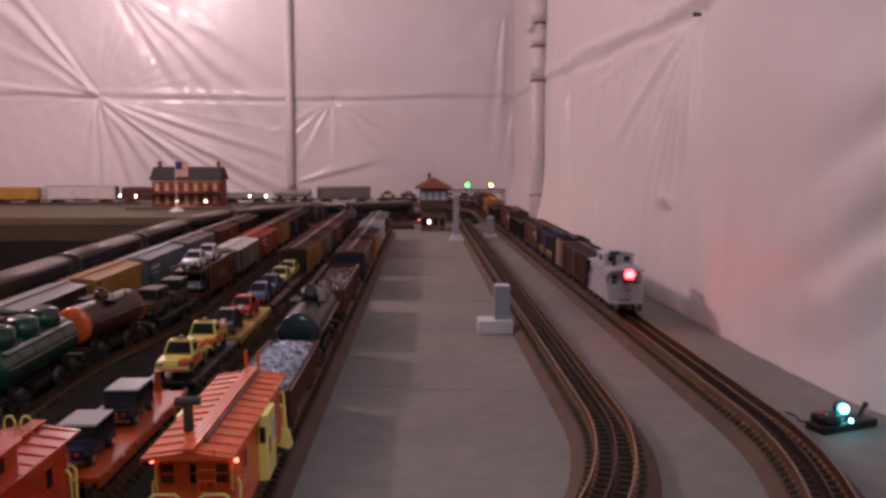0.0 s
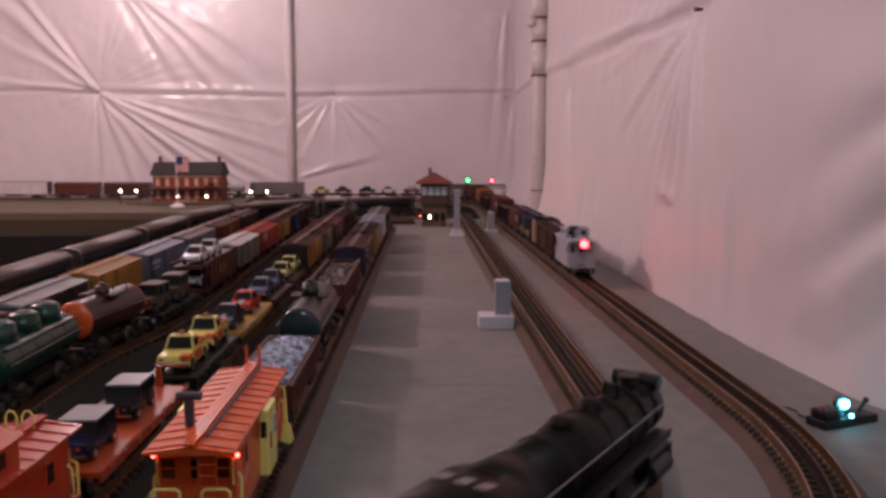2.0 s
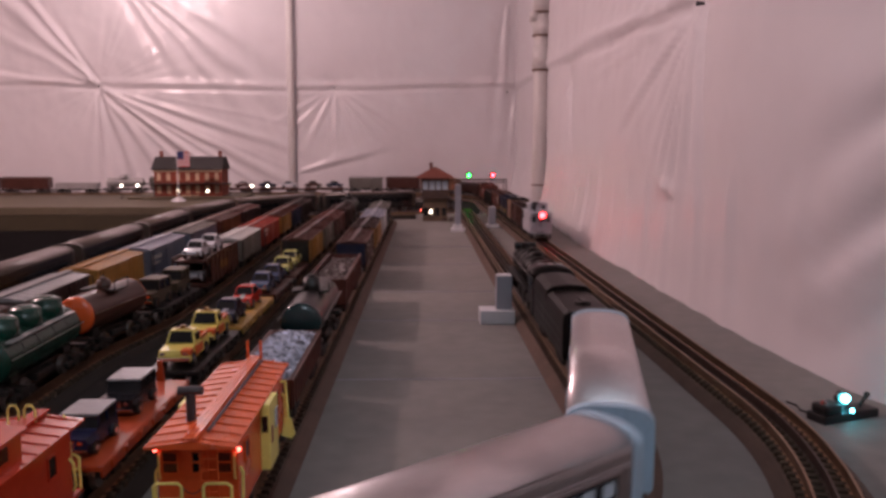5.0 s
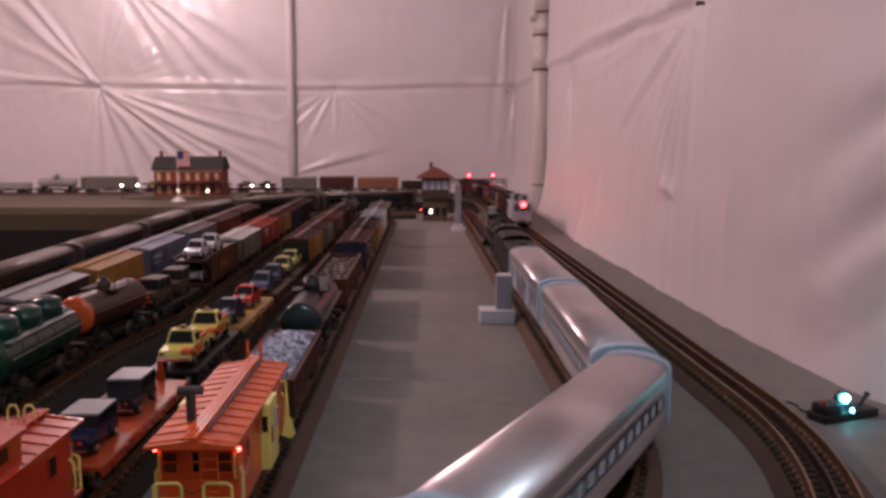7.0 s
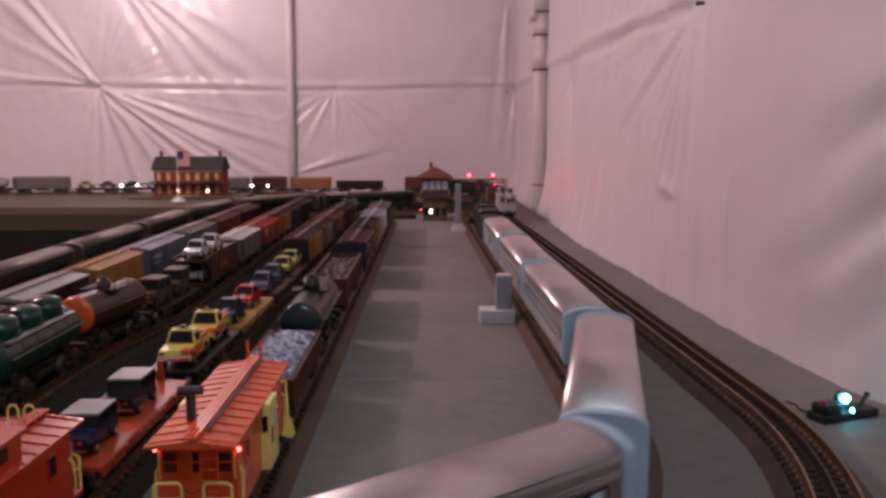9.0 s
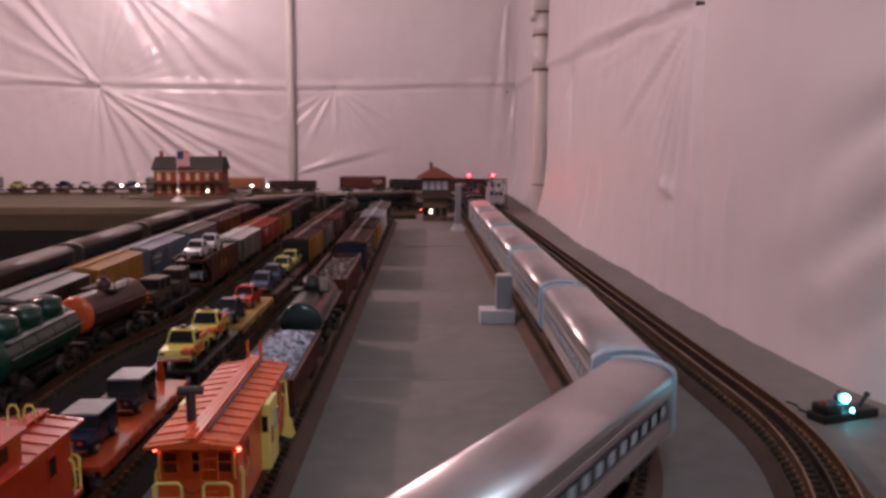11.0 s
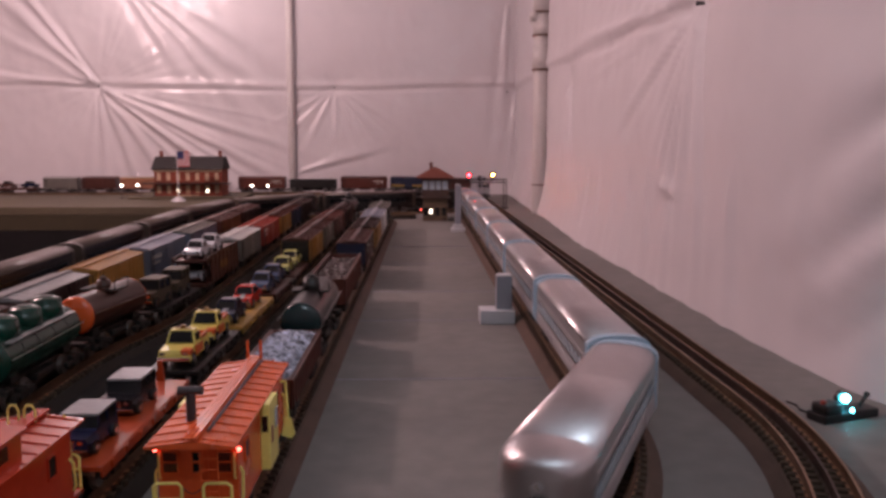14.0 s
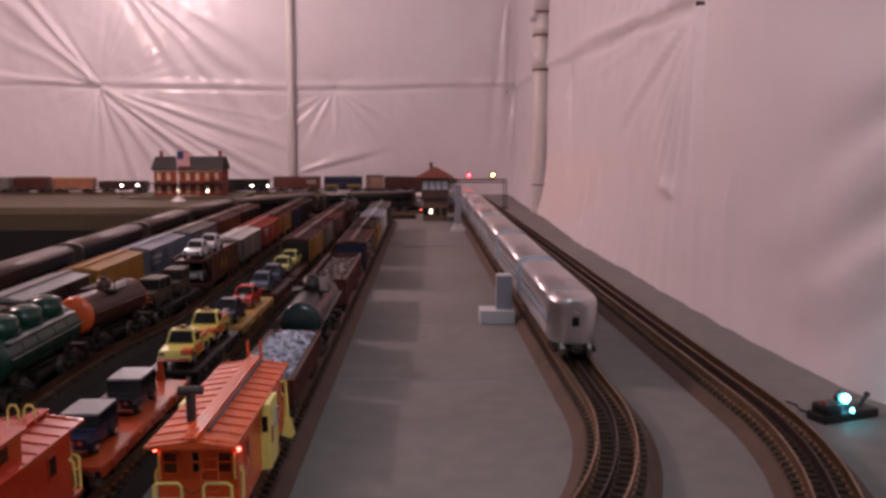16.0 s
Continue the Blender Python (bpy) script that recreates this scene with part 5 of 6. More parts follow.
# ---------------------------------------------------------------- yard, inner tracks
span(tank_car("glossy green three-dome tank car", C["green"], C["green"], 0.20, 0.0255, 0.050, (-0.054, 0.0, 0.054), 0.0185, 0.013, False), LINE_C, 0.828, 1.028)
span(tank_car("brown tank car with a bright orange end", paint("tank_rust", (0.050, 0.017, 0.010), 0.3), C["caborange"], 0.165, 0.0255, 0.052, (0.0,), 0.010, 0.008), LINE_C, 1.050, 1.215)
span(flat_car("dark flat car carrying olive brown trucks", C["black"], 0.175), LINE_C, 1.235, 1.41)
ARMY = paint("army_brown", (0.055, 0.040, 0.020), 0.5)
load_on(jeep("olive brown toy army truck", ARMY, ARMY), LINE_C, 1.268)
load_on(jeep("olive brown toy army truck", ARMY, ARMY), LINE_C, 1.360)
span(auto_rack("brown two-deck auto rack with white cars on top", C["brown"]), LINE_C, 1.45, 1.70)
SILVERCAR = paint("toy_silver", (0.55, 0.56, 0.60), 0.2, dirt=0.0)
load_on(sedan("silver-white toy car on the rack's upper deck", SILVERCAR), LINE_C, 1.505, 0.0655)
load_on(sedan("silver-white toy car on the rack's upper deck", SILVERCAR), LINE_C, 1.60, 0.0655)
load_on(sedan("pale toy car on the rack's lower deck", SILVERCAR), LINE_C, 1.505, 0.0235)
span(boxcar("grey-white boxcar with a pale roof", C["grey"], C["white"], length=0.215, top=0.073), LINE_C, 1.73, 1.945)
span(boxcar("bright red boxcar with a red roof", C["red"], C["red"], length=0.225, mark=M_LETTER, top=0.073), LINE_C, 1.975, 2.20)
span(boxcar("ochre yellow boxcar with a brown roof", C["ochre"], C["brown"], length=0.17, top=0.073), LINE_C, 2.235, 2.405)
span(boxcar("navy blue boxcar with a brown roof", C["navy"], C["brown"], length=0.16, top=0.073), LINE_C, 2.435, 2.595)
span(boxcar("dark brown boxcar in the far yard", C["darkbrown"], C["darkbrown"], top=0.073), LINE_C, 2.63, 2.86)

span(boxcar("dark brown boxcar with a brown roof", C["brown"], C["darkbrown"], length=0.215), LINE_D, 0.80, 1.015)
# the silver roof colour stands in for light reflected off the roof slope
span(boxcar("dark brown boxcar with a pale silver roof", C["darkbrown"], C["silver"], length=0.205), LINE_D, 1.045, 1.25)
span(boxcar("ochre yellow boxcar with an orange-tan roof", C["ochre"], C["ochre"], length=0.205), LINE_D, 1.285, 1.49)
span(boxcar("blue-grey boxcar with a pale roof", C["blue"], C["lilac"], length=0.225, mark=M_LETTER), LINE_D, 1.525, 1.75)
span(boxcar("blue-grey boxcar with a pale roof", C["blue"], C["grey"], length=0.225), LINE_D, 1.785, 2.01)
span(boxcar("oxide boxcar with a brown roof", C["oxide"], C["brown"], length=0.225), LINE_D, 2.045, 2.27)
span(boxcar("dark brown boxcar with a dull roof", C["darkbrown"], C["brown"], length=0.225), LINE_D, 2.30, 2.525)
DULL = paint("dull_bronze_car", (0.085, 0.062, 0.050), 0.34)
for k in range(7):
    rail_car_at(passenger_car("coach", "dull bronze-grey passenger car parked in the yard", DULL, True, C["black"]), LINE_E, 0.975 + 0.39 * k, 0.23)

# ---------------------------------------------------------------- the freight train
freight = []


def in_train(car, tail, length):
    freight.append((car, tail + length / 2, length * 0.64, 0.0))
    return car


PALECAB = paint("caboose_pale_grey", (0.46, 0.46, 0.50), 0.4)
white_caboose = in_train(caboose("pale grey-white cupola caboose with a flashing red lamp", PALECAB, PALECAB, PALECAB, style="cupola", length=0.165, glow=False), 1.372, 0.165)
beacon_post = part("beacon_mount", lambda bm: (rod(bm, (0.0, -0.0945, 0.0610), (0.0, -0.0945, 0.0640), 0.005, seg=12), box(bm, -0.004, 0.004, -0.0965, -0.070, 0.057, 0.062)), M_BLACK, white_caboose)
beacon = part("beacon", lambda bm: bmesh.ops.delete(bm, geom=[f for f in (ball(bm, (0, 0, 0), 0.0080, 16), bm.faces.ensure_lookup_table(), list(bm.faces))[2] if f.calc_center_median().y > -0.0006], context="FACES"),
              M_REDLAMP, white_caboose, "glowing red half of a turning beacon", at=pose(0, -0.0945, 0.0702))
part("reflector", lambda bm: bmesh.ops.delete(bm, geom=[f for f in (ball(bm, (0, 0, 0), 0.0078, 16), bm.faces.ensure_lookup_table(), list(bm.faces))[2] if f.calc_center_median().y < -0.0005], context="FACES"),
     C["white"], beacon, "white back of the beacon")
# plate and half shell are added to block the red light between flashes
part("back_plate", lambda bm: rod(bm, (0, 0.0004, 0), (0, -0.0002, 0), 0.0103, seg=24), C["white"], beacon)
part("beacon_blind", lambda bm: bmesh.ops.delete(bm, geom=[f for f in (ball(bm, (0, -0.0945, 0.0702), 0.0098, 18), bm.faces.ensure_lookup_table(), list(bm.faces))[2] if f.calc_center_median().y < -0.0940], context="FACES"),
     C["white"], white_caboose, "white shroud before the beacon")
in_train(boxcar("dark brown boxcar with a ribbed brown roof", C["brown"], C["darkbrown"], C["darkbrown"], length=0.205), 1.555, 0.205)
in_train(boxcar("short tan boxcar with a black roof", C["tan"], C["black"], C["tan"], C["tan"], length=0.085, top=0.086), 1.775, 0.085)
navy = in_train(boxcar("navy boxcar with a yellow and green lower band", C["navy"], C["navy"], length=0.19), 1.885, 0.19)
for s in (-1, 1):
    part("yellow_band", lambda bm, s=s: box(bm, s * 0.0312, s * 0.0322, -0.092, 0.092, 0.034, 0.040), C["yellow"], navy, "yellow band")
    part("green_band", lambda bm, s=s: box(bm, s * 0.0312, s * 0.0322, -0.092, 0.092, 0.026, 0.033), C["olive"], navy, "green band")
in_train(boxcar("oxide brown boxcar in the moving freight train", C["oxide"], C["brown"], length=0.235, mark=M_LETTER), 2.10, 0.235)
in_train(hopper("black open hopper in the moving train", C["black"], 0.24, 0.066), 2.36, 0.24)
in_train(boxcar("oxide brown boxcar in the moving freight train", C["oxide"], C["oxide"], length=0.235, mark=M_LETTER), 2.625, 0.235)
in_train(gondola("dark brown gondola in the moving train", C["darkbrown"], "coal", 0.24, 0.058), 2.985, 0.24)
in_train(boxcar("ochre orange boxcar in the moving train", paint("car_apricot", (0.32, 0.14, 0.08)), C["ochre"], length=0.205, top=0.076), 3.255, 0.205)
in_train(boxcar("brown boxcar in the moving train", C["brown"], C["brown"], length=0.17), 3.485, 0.17)
in_train(boxcar("short pale grey boxcar in the moving train", C["grey"], C["silver"], length=0.17), 3.68, 0.17)
q = 3.880
for shade in ("silver", "brown", "red"):
    in_train(flat_car("brown flat car carrying two small cars", C["brown"], 0.205), q, 0.205)
    flat = freight[-1][0]
    for k, y in enumerate((-0.055, 0.055)):
        tint = [TOYGREEN, SILVERCAR, NAVYCAR, C["brown"]][(k + len(shade)) % 4]
        v = sedan("small dark toy car riding on a flat car", tint)
        freight.append((v, q + 0.1025 + y, 0.05, 0.0245))
    q += 0.235
in_train(boxcar("long grey boxcar in the moving train", C["grey"], C["grey"], length=0.27), 4.60, 0.27)
in_train(tank_car("pale silver tank car in the moving train", C["silver"], C["silver"], 0.20), 4.90, 0.20)
in_train(gondola("pale silver gondola in the moving train", C["silver"], "coal", 0.21, 0.05), 5.14, 0.21)
in_train(boxcar("brown boxcar in the moving train", C["brown"], C["brown"], length=0.23), 5.385, 0.23)
in_train(boxcar("brown boxcar in the moving train", C["oxide"], C["brown"], length=0.22), 5.645, 0.22)
in_train(boxcar("long white auto rack in the moving train", C["white"], C["silver"], C["brown"], length=0.36, top=0.088), 5.90, 0.36)
in_train(boxcar("yellow boxcar leading the moving cars", C["yellow"], C["yellow"], length=0.22), 6.295, 0.22)
in_train(boxcar("brown boxcar in the moving train", C["brown"], C["brown"], length=0.22), 6.55, 0.22)


# ---------------------------------------------------------------- poles and pipes
M_PVC = mat("white_pvc", (0.70, 0.66, 0.64), 0.4, vary=0.06, scale=12, dirt=0.15, dirt_colour=(0.5, 0.42, 0.38))
M_JOINT = mat("brown_joint", (0.22, 0.14, 0.11), 0.6, vary=0.15)
stack = thing("drain_pipe", "upright white plastic drain pipe with brown joints", "pipe", pose(0.481, 3.34, 0))
part("pipe", lambda bm: rod(bm, (0, 0, -0.94), (0, 0, CEIL - 0.01), 0.030, seg=28), M_PVC, stack, smooth=True)
for z, r, d in ((0.575, 0.0345, 0.10), (0.71, 0.0345, 0.06), (0.80, 0.0345, 0.09)):
    part("coupling", lambda bm, z=z, r=r, d=d: rod(bm, (0, 0, z), (0, 0, z + d), r, seg=28), M_PVC, stack, smooth=True)
    part("clamp", lambda bm, z=z, r=r: rod(bm, (0, 0, z - 0.004), (0, 0, z + 0.004), r + 0.0012, seg=28), M_JOINT, stack, "brown joint ring")
part("clamp", lambda bm: rod(bm, (0, 0, 0.112), (0, 0, 0.118), 0.0312, seg=28), M_JOINT, stack, "brown joint ring")
part("side_branch", lambda bm: (rod(bm, (0, 0, 0.72), (-0.034, -0.012, 0.765), 0.016, seg=18), rod(bm, (-0.034, -0.012, 0.765), (-0.034, -0.012, 0.80), 0.017, seg=18)), M_PVC, stack, smooth=True)

pole = thing("support_post", "slim round white post against the plastic wall", "post", pose(-0.688, 4.386, 0))
part("post", lambda bm: rod(bm, (0, 0, FLOOR), (0, 0, CEIL - 0.002), 0.019, seg=20), M_PVC, pole, smooth=True)
for x, y, z, rz in ((-1.69, WALL_Y - 0.004, 0.572, 0), (-0.457, WALL_Y - 0.004, 0.566, 0), (0.455, WALL_Y - 0.004, 0.545, 0)):
    nail = thing("nail", "small dark nail holding the plastic sheet", "nail", pose(x, y, z), group="nails in the sheet")
    part("head", lambda bm: rod(bm, (0, -0.003, 0), (0, 0.012, 0), 0.0045, 0.003, seg=10), M_STACK, nail, key="nailhead")
nail = thing("nail", "small dark nail holding the plastic sheet", "nail", pose(WALL_X + 0.008, 1.517, 0.55, 0, 0, -90), group="nails in the sheet")
part("head", lambda bm: rod(bm, (0, -0.003, 0), (0, 0.012, 0), 0.0045, 0.003, seg=10), M_STACK, nail, key="nailhead")


# ---------------------------------------------------------------- white signal bases
def relay_post(x, y, base, post, label, offset, foot=0.026):
    ob = thing("trackside_marker", label, "marker post", pose(x, y, 0), group="pale posts by the track")
    part("foot", lambda bm: box(bm, -base[0] / 2, base[0] / 2, -base[1] / 2, base[1] / 2, 0, foot, 0.001), M_WHITE, ob, "white block")
    part("post", lambda bm: box(bm, offset - post[0] / 2, offset + post[0] / 2, -post[0] / 2 + 0.004, post[0] / 2 + 0.004, foot, post[1], 0.001), M_GREYPOST, ob, "grey upright")
    part("cap", lambda bm: box(bm, offset - post[0] / 2 + 0.001, offset + post[0] / 2 - 0.001, -post[0] / 2 + 0.005, post[0] / 2 + 0.003, post[1], post[1] + 0.0016), M_WHITE, ob)
    return ob


relay_post(0.126, 1.352, (0.058, 0.044), (0.026, 0.078), "white block with a short grey upright beside the track", 0.012, 0.022)
far_post = relay_post(0.121, 2.69, (0.048, 0.040), (0.020, 0.153), "tall grey post on a white foot beside the track", -0.001, 0.010)
relay_post(0.243, 2.80, (0.046, 0.040), (0.024, 0.070), "short pale grey post on a white foot between the tracks", 0.0, 0.010)
part("plinth", lambda bm: box(bm, -0.017, 0.016, -0.014, 0.016, 0.0101, 0.022, 0.001), M_WHITE, far_post)


# ---------------------------------------------------------------- signal bridge
M_BRIDGE = mat("dark_bridge_metal", (0.018, 0.013, 0.012), 0.6, 0.0, vary=0.2, scale=80)
bridge = thing("signal_bridge", "dark signal bridge with two searchlight signals over the tracks", "signal", pose(0, 3.55, 0))
for x in (0.118, 0.362):
    part("leg", lambda bm, x=x: (pipe(bm, [(x - 0.007, -0.007, 0), (x - 0.007, -0.007, 0.124)], 0.0016), pipe(bm, [(x + 0.007, -0.007, 0), (x + 0.007, -0.007, 0.124)], 0.0016),
                                 [rod(bm, (x - 0.007, -0.007, 0.012 * k), (x + 0.007, -0.007, 0.012 * (k + 1)), 0.0008, seg=5) for k in range(10)]), M_BRIDGE, bridge)
    part("leg_foot", lambda bm, x=x: box(bm, x - 0.014, x + 0.014, -0.016, 0.006, -0.0, 0.006), M_BLACK, bridge)
for z in (0.112, 0.124):
    part("beam", lambda bm, z=z: (rod(bm, (0.11, -0.007, z), (0.370, -0.007, z), 0.0016, seg=6), rod(bm, (0.11, 0.007, z), (0.370, 0.007, z), 0.0016, seg=6)), M_BRIDGE, bridge)
part("lattice", lambda bm: [rod(bm, (0.115 + 0.016 * k, -0.007, 0.112), (0.131 + 0.016 * k, -0.007, 0.124), 0.0009, seg=5) for k in range(15)], M_BRIDGE, bridge)
part("walkway", lambda bm: box(bm, 0.11, 0.370, -0.012, 0.012, 0.1258, 0.1275), M_BRIDGE, bridge)
drums, drums_at = [], []
glow = {"green": mat("green_signal_glow", (0.010, 1.0, 0.04), emit=60), "red": mat("red_signal_glow", (1.0, 0.005, 0.008), emit=200), "amber": mat("amber_signal_glow", (1.0, 0.30, 0.04), emit=110)}
for x, first in ((0.205, "green"), (0.309, "amber")):
    head = part("signal_head", lambda bm: (rod(bm, (0, 0.012, 0.0), (0, 0.009, 0.0), 0.013, seg=20), rod(bm, (0, 0.010, -0.018), (0, 0.010, 0.010), 0.002, seg=6),
                                           box(bm, -0.007, 0.007, 0.003, 0.010, -0.009, 0.009), box(bm, -0.007, 0.007, -0.014, 0.006, 0.0085, 0.0098)), M_BLACK, bridge, key="sighead", at=pose(x, 0, 0.145))
    drum = part("colour_drum", lambda bm: rod(bm, (0, 0, -0.0065), (0, 0, 0.0065), 0.0066, seg=18), M_BLACK, bridge, "turning drum with coloured lenses", key="drum", at=pose(x, -0.004, 0.145))
    drums.append(drum)
    drums_at.append(pose(x, -0.004, 0.145))
    for name, turn in ((first, 0), ("red", 180)):
        part("lens", lambda bm, turn=turn: rod(bm, pose(0, 0, 0, 0, 0, turn) @ Vector((0, -0.0060, 0)), pose(0, 0, 0, 0, 0, turn) @ Vector((0, -0.0082, 0)), 0.0066, 0.0052, seg=16), glow[name], drum, name + " signal lens")

# ---------------------------------------------------------------- interlocking tower
M_TOWERWALL = mat("tower_timber", (0.07, 0.04, 0.03), 0.6, vary=0.2, scale=60)
M_TOWERLOW = mat("tower_olive", (0.15, 0.10, 0.06), 0.6, vary=0.2, scale=60)
M_TILE = mat("brown_red_roof", (0.17, 0.045, 0.028), 0.65, vary=0.2, scale=90, bump=0.4, bump_scale=300)
tower = thing("signal_tower", "two-storey brown interlocking tower with hipped roof and lit windows", "building", pose(0.050, 3.055, 0))


def tower_shell(bm, half, z0, z1, t=0.003):
    for s in (-1, 1):
        box(bm, s * half, s * (half - t), -half, half, z0, z1)
        box(bm, -half + t, half - t, s * half, s * (half - t), z0, z1)


part("lower_wall", lambda bm: tower_shell(bm, 0.045, 0, 0.082), M_TOWERLOW, tower)
part("floor_band", lambda bm: box(bm, -0.056, 0.056, -0.056, 0.056, 0.0822, 0.088, 0.001), M_TOWERWALL, tower)
for za, zb in ((0.0882, 0.116), (0.148, 0.158)):
    for s in (-1, 1):
        part("upper_wall", lambda bm, s=s, za=za, zb=zb: box(bm, s * 0.050, s * 0.047, -0.050, 0.050, za, zb), M_TOWERWALL, tower)
        part("upper_wall", lambda bm, s=s, za=za, zb=zb: box(bm, -0.047, 0.047, s * 0.050, s * 0.047, za, zb), M_TOWERWALL, tower)
for s in (-1, 1):
    for k in range(5):
        x = -0.048 + 0.024 * k
        part("window_post", lambda bm, s=s, x=x: box(bm, x - 0.0018, x + 0.0018, s * 0.050, s * 0.0465, 0.116, 0.148), M_TOWERWALL, tower, key=("twpost", s, k))
        part("window_post", lambda bm, s=s, x=x: box(bm, s * 0.050, s * 0.0465, x - 0.0018, x + 0.0018, 0.116, 0.148), M_TOWERWALL, tower, key=("twpostx", s, k))
    for k in range(4):
        x = -0.036 + 0.024 * k
        part("pane", lambda bm, s=s, x=x: box(bm, x - 0.0095, x + 0.0095, s * 0.0478, s * 0.0484, 0.1165, 0.1475), M_PANE, tower, key=("twpane", s, k))
        part("pane", lambda bm, s=s, x=x: box(bm, s * 0.0478, s * 0.0484, x - 0.0095, x + 0.0095, 0.1165, 0.1475), M_PANE, tower, key=("twpanex", s, k))


def hip(bm, half, z0, z1, ridge_half=0.004):
    lo = [bm.verts.new((x, y, z0)) for x, y in ((-half, -half), (half, -half), (half, half), (-half, half))]
    lo2 = [bm.verts.new((x, y, z0 - 0.003)) for x, y in ((-half, -half), (half, -half), (half, half), (-half, half))]
    hi = [bm.verts.new((x, y, z1)) for x, y in ((-ridge_half, -ridge_half), (ridge_half, -ridge_half), (ridge_half, ridge_half), (-ridge_half, ridge_half))]
    for i in range(4):
        j = (i + 1) % 4
        bm.faces.new((lo[i], lo[j], hi[j], hi[i]))
        bm.faces.new((lo2[i], lo2[j], lo[j], lo[i]))
    bm.faces.new(hi)
    bm.faces.new(lo2[::-1])
    bmesh.ops.recalc_face_normals(bm, faces=bm.faces)


rf = part("roof", lambda bm: hip(bm, 0.068, 0.161, 0.198), M_TILE, tower, "brown-red hipped roof")
part("chimney", lambda bm: (box(bm, -0.020, -0.009, -0.005, 0.006, 0.185, 0.215, 0.0006), box(bm, -0.0215, -0.0075, -0.0065, 0.0075, 0.208, 0.211)), M_TILE, rf)
part("lit_window", lambda bm: box(bm, -0.021, -0.012, -0.0462, -0.0450, 0.028, 0.043), M_WINLIT, tower, "bright lit window")
part("window_frame", lambda bm: [box(bm, a, b, -0.0475, -0.0462, c, d) for a, b, c, d in ((-0.025, -0.023, 0.020, 0.046), (-0.010, -0.008, 0.020, 0.046), (-0.023, -0.010, 0.044, 0.046), (-0.023, -0.010, 0.020, 0.022))], M_TOWERWALL, tower)
for x in (-0.035, 0.008, 0.032):
    part("lower_window", lambda bm, x=x: box(bm, x - 0.008, x + 0.008, -0.0460, -0.0450, 0.020, 0.050), M_GLASS, tower)
part("door", lambda bm: box(bm, 0.025, 0.040, -0.0462, -0.0450, 0.001, 0.012), M_TOWERWALL, tower)
part("stairs", lambda bm: [box(bm, 0.051, 0.066, -0.045 + 0.008 * k, -0.037 + 0.008 * k, 0.007 * k, 0.007 * k + 0.002) for k in range(12)], M_TOWERWALL, tower)
part("marker_lamp", lambda bm: ball(bm, (-0.0535, -0.048, 0.041), 0.0026, 10), M_TAILLAMP, tower, "small red lamp")

# ---------------------------------------------------------------- brick station
M_BRICK = mat("station_brick", (0.24, 0.05, 0.026), 0.75, vary=0.18, scale=70, bump=0.4, bump_scale=350)
M_SLATE = mat("dark_slate_roof", (0.016, 0.011, 0.010), 0.7, vary=0.25, scale=60, bump=0.4, bump_scale=250)
M_CREAM = mat("cream_trim", (0.58, 0.42, 0.28), 0.6, vary=0.08, scale=60)
GZ = 0.022
station = thing("station_building", "two-storey red brick station with dark roof and twin chimneys", "building", pose(-1.095, 3.93, GZ + 0.012) @ Matrix.Diagonal((0.975, 1.0, 1.10, 1.0)))
SW, SD = 0.160, 0.070
cols = [-0.138 + 0.046 * k for k in range(7)]


def brick_shell(bm):
    t = 0.004
    for s in (-1, 1):
        box(bm, s * SW, s * (SW - t), -SD, SD, 0, 0.112)
    box(bm, -SW + t, SW - t, SD - t, SD, 0, 0.112)
    rows = ((0.014, 0.042), (0.068, 0.096))
    z = 0.0
    for lo, hi in rows:
        box(bm, -SW + t, SW - t, -SD, -SD + t, z, lo)
        edges = [-SW + t] + [c + d for c in cols for d in (-0.009, 0.009)] + [SW - t]
        for a, b in zip(edges[::2], edges[1::2]):
            box(bm, a, b, -SD, -SD + t, lo, hi)
        z = hi
    box(bm, -SW + t, SW - t, -SD, -SD + t, z, 0.112)


part("wall", brick_shell, M_BRICK, station)
for r, z in enumerate((0.028, 0.082)):
    for k, x in enumerate(cols):
        lit = r == 0 and k in (2, 5)
        win = part("window", lambda bm: [box(bm, a, b, -0.0005, 0.0018, c, d) for a, b, c, d in ((-0.009, -0.0075, -0.014, 0.014), (0.0075, 0.009, -0.014, 0.014), (-0.0075, 0.0075, 0.0125, 0.014),
                                                                                         (-0.0075, 0.0075, -0.014, -0.0125), (-0.0075, 0.0075, -0.0007, 0.0007))], M_CREAM, station, "cream window frame", key="stwin", at=pose(x, -SD, z))
        part("pane", lambda bm: box(bm, -0.0075, 0.0075, 0.0006, 0.0012, -0.0125, 0.0125), M_CREAM, win, key="stpane")
        if lit:
            part("lit_sash", lambda bm: box(bm, -0.0065, 0.0065, -0.0002, 0.0005, -0.0120, -0.0010), M_WINLIT, win, "lit lower sash", key="stlit")
        part("sill", lambda bm: box(bm, -0.0105, 0.0105, -0.003, 0.001, -0.0165, -0.0142), M_CREAM, win, key="stsill")
        part("lintel", lambda bm: box(bm, -0.0105, 0.0105, -0.0018, 0.001, 0.0142, 0.0168), M_CREAM, win, key="stlintel")


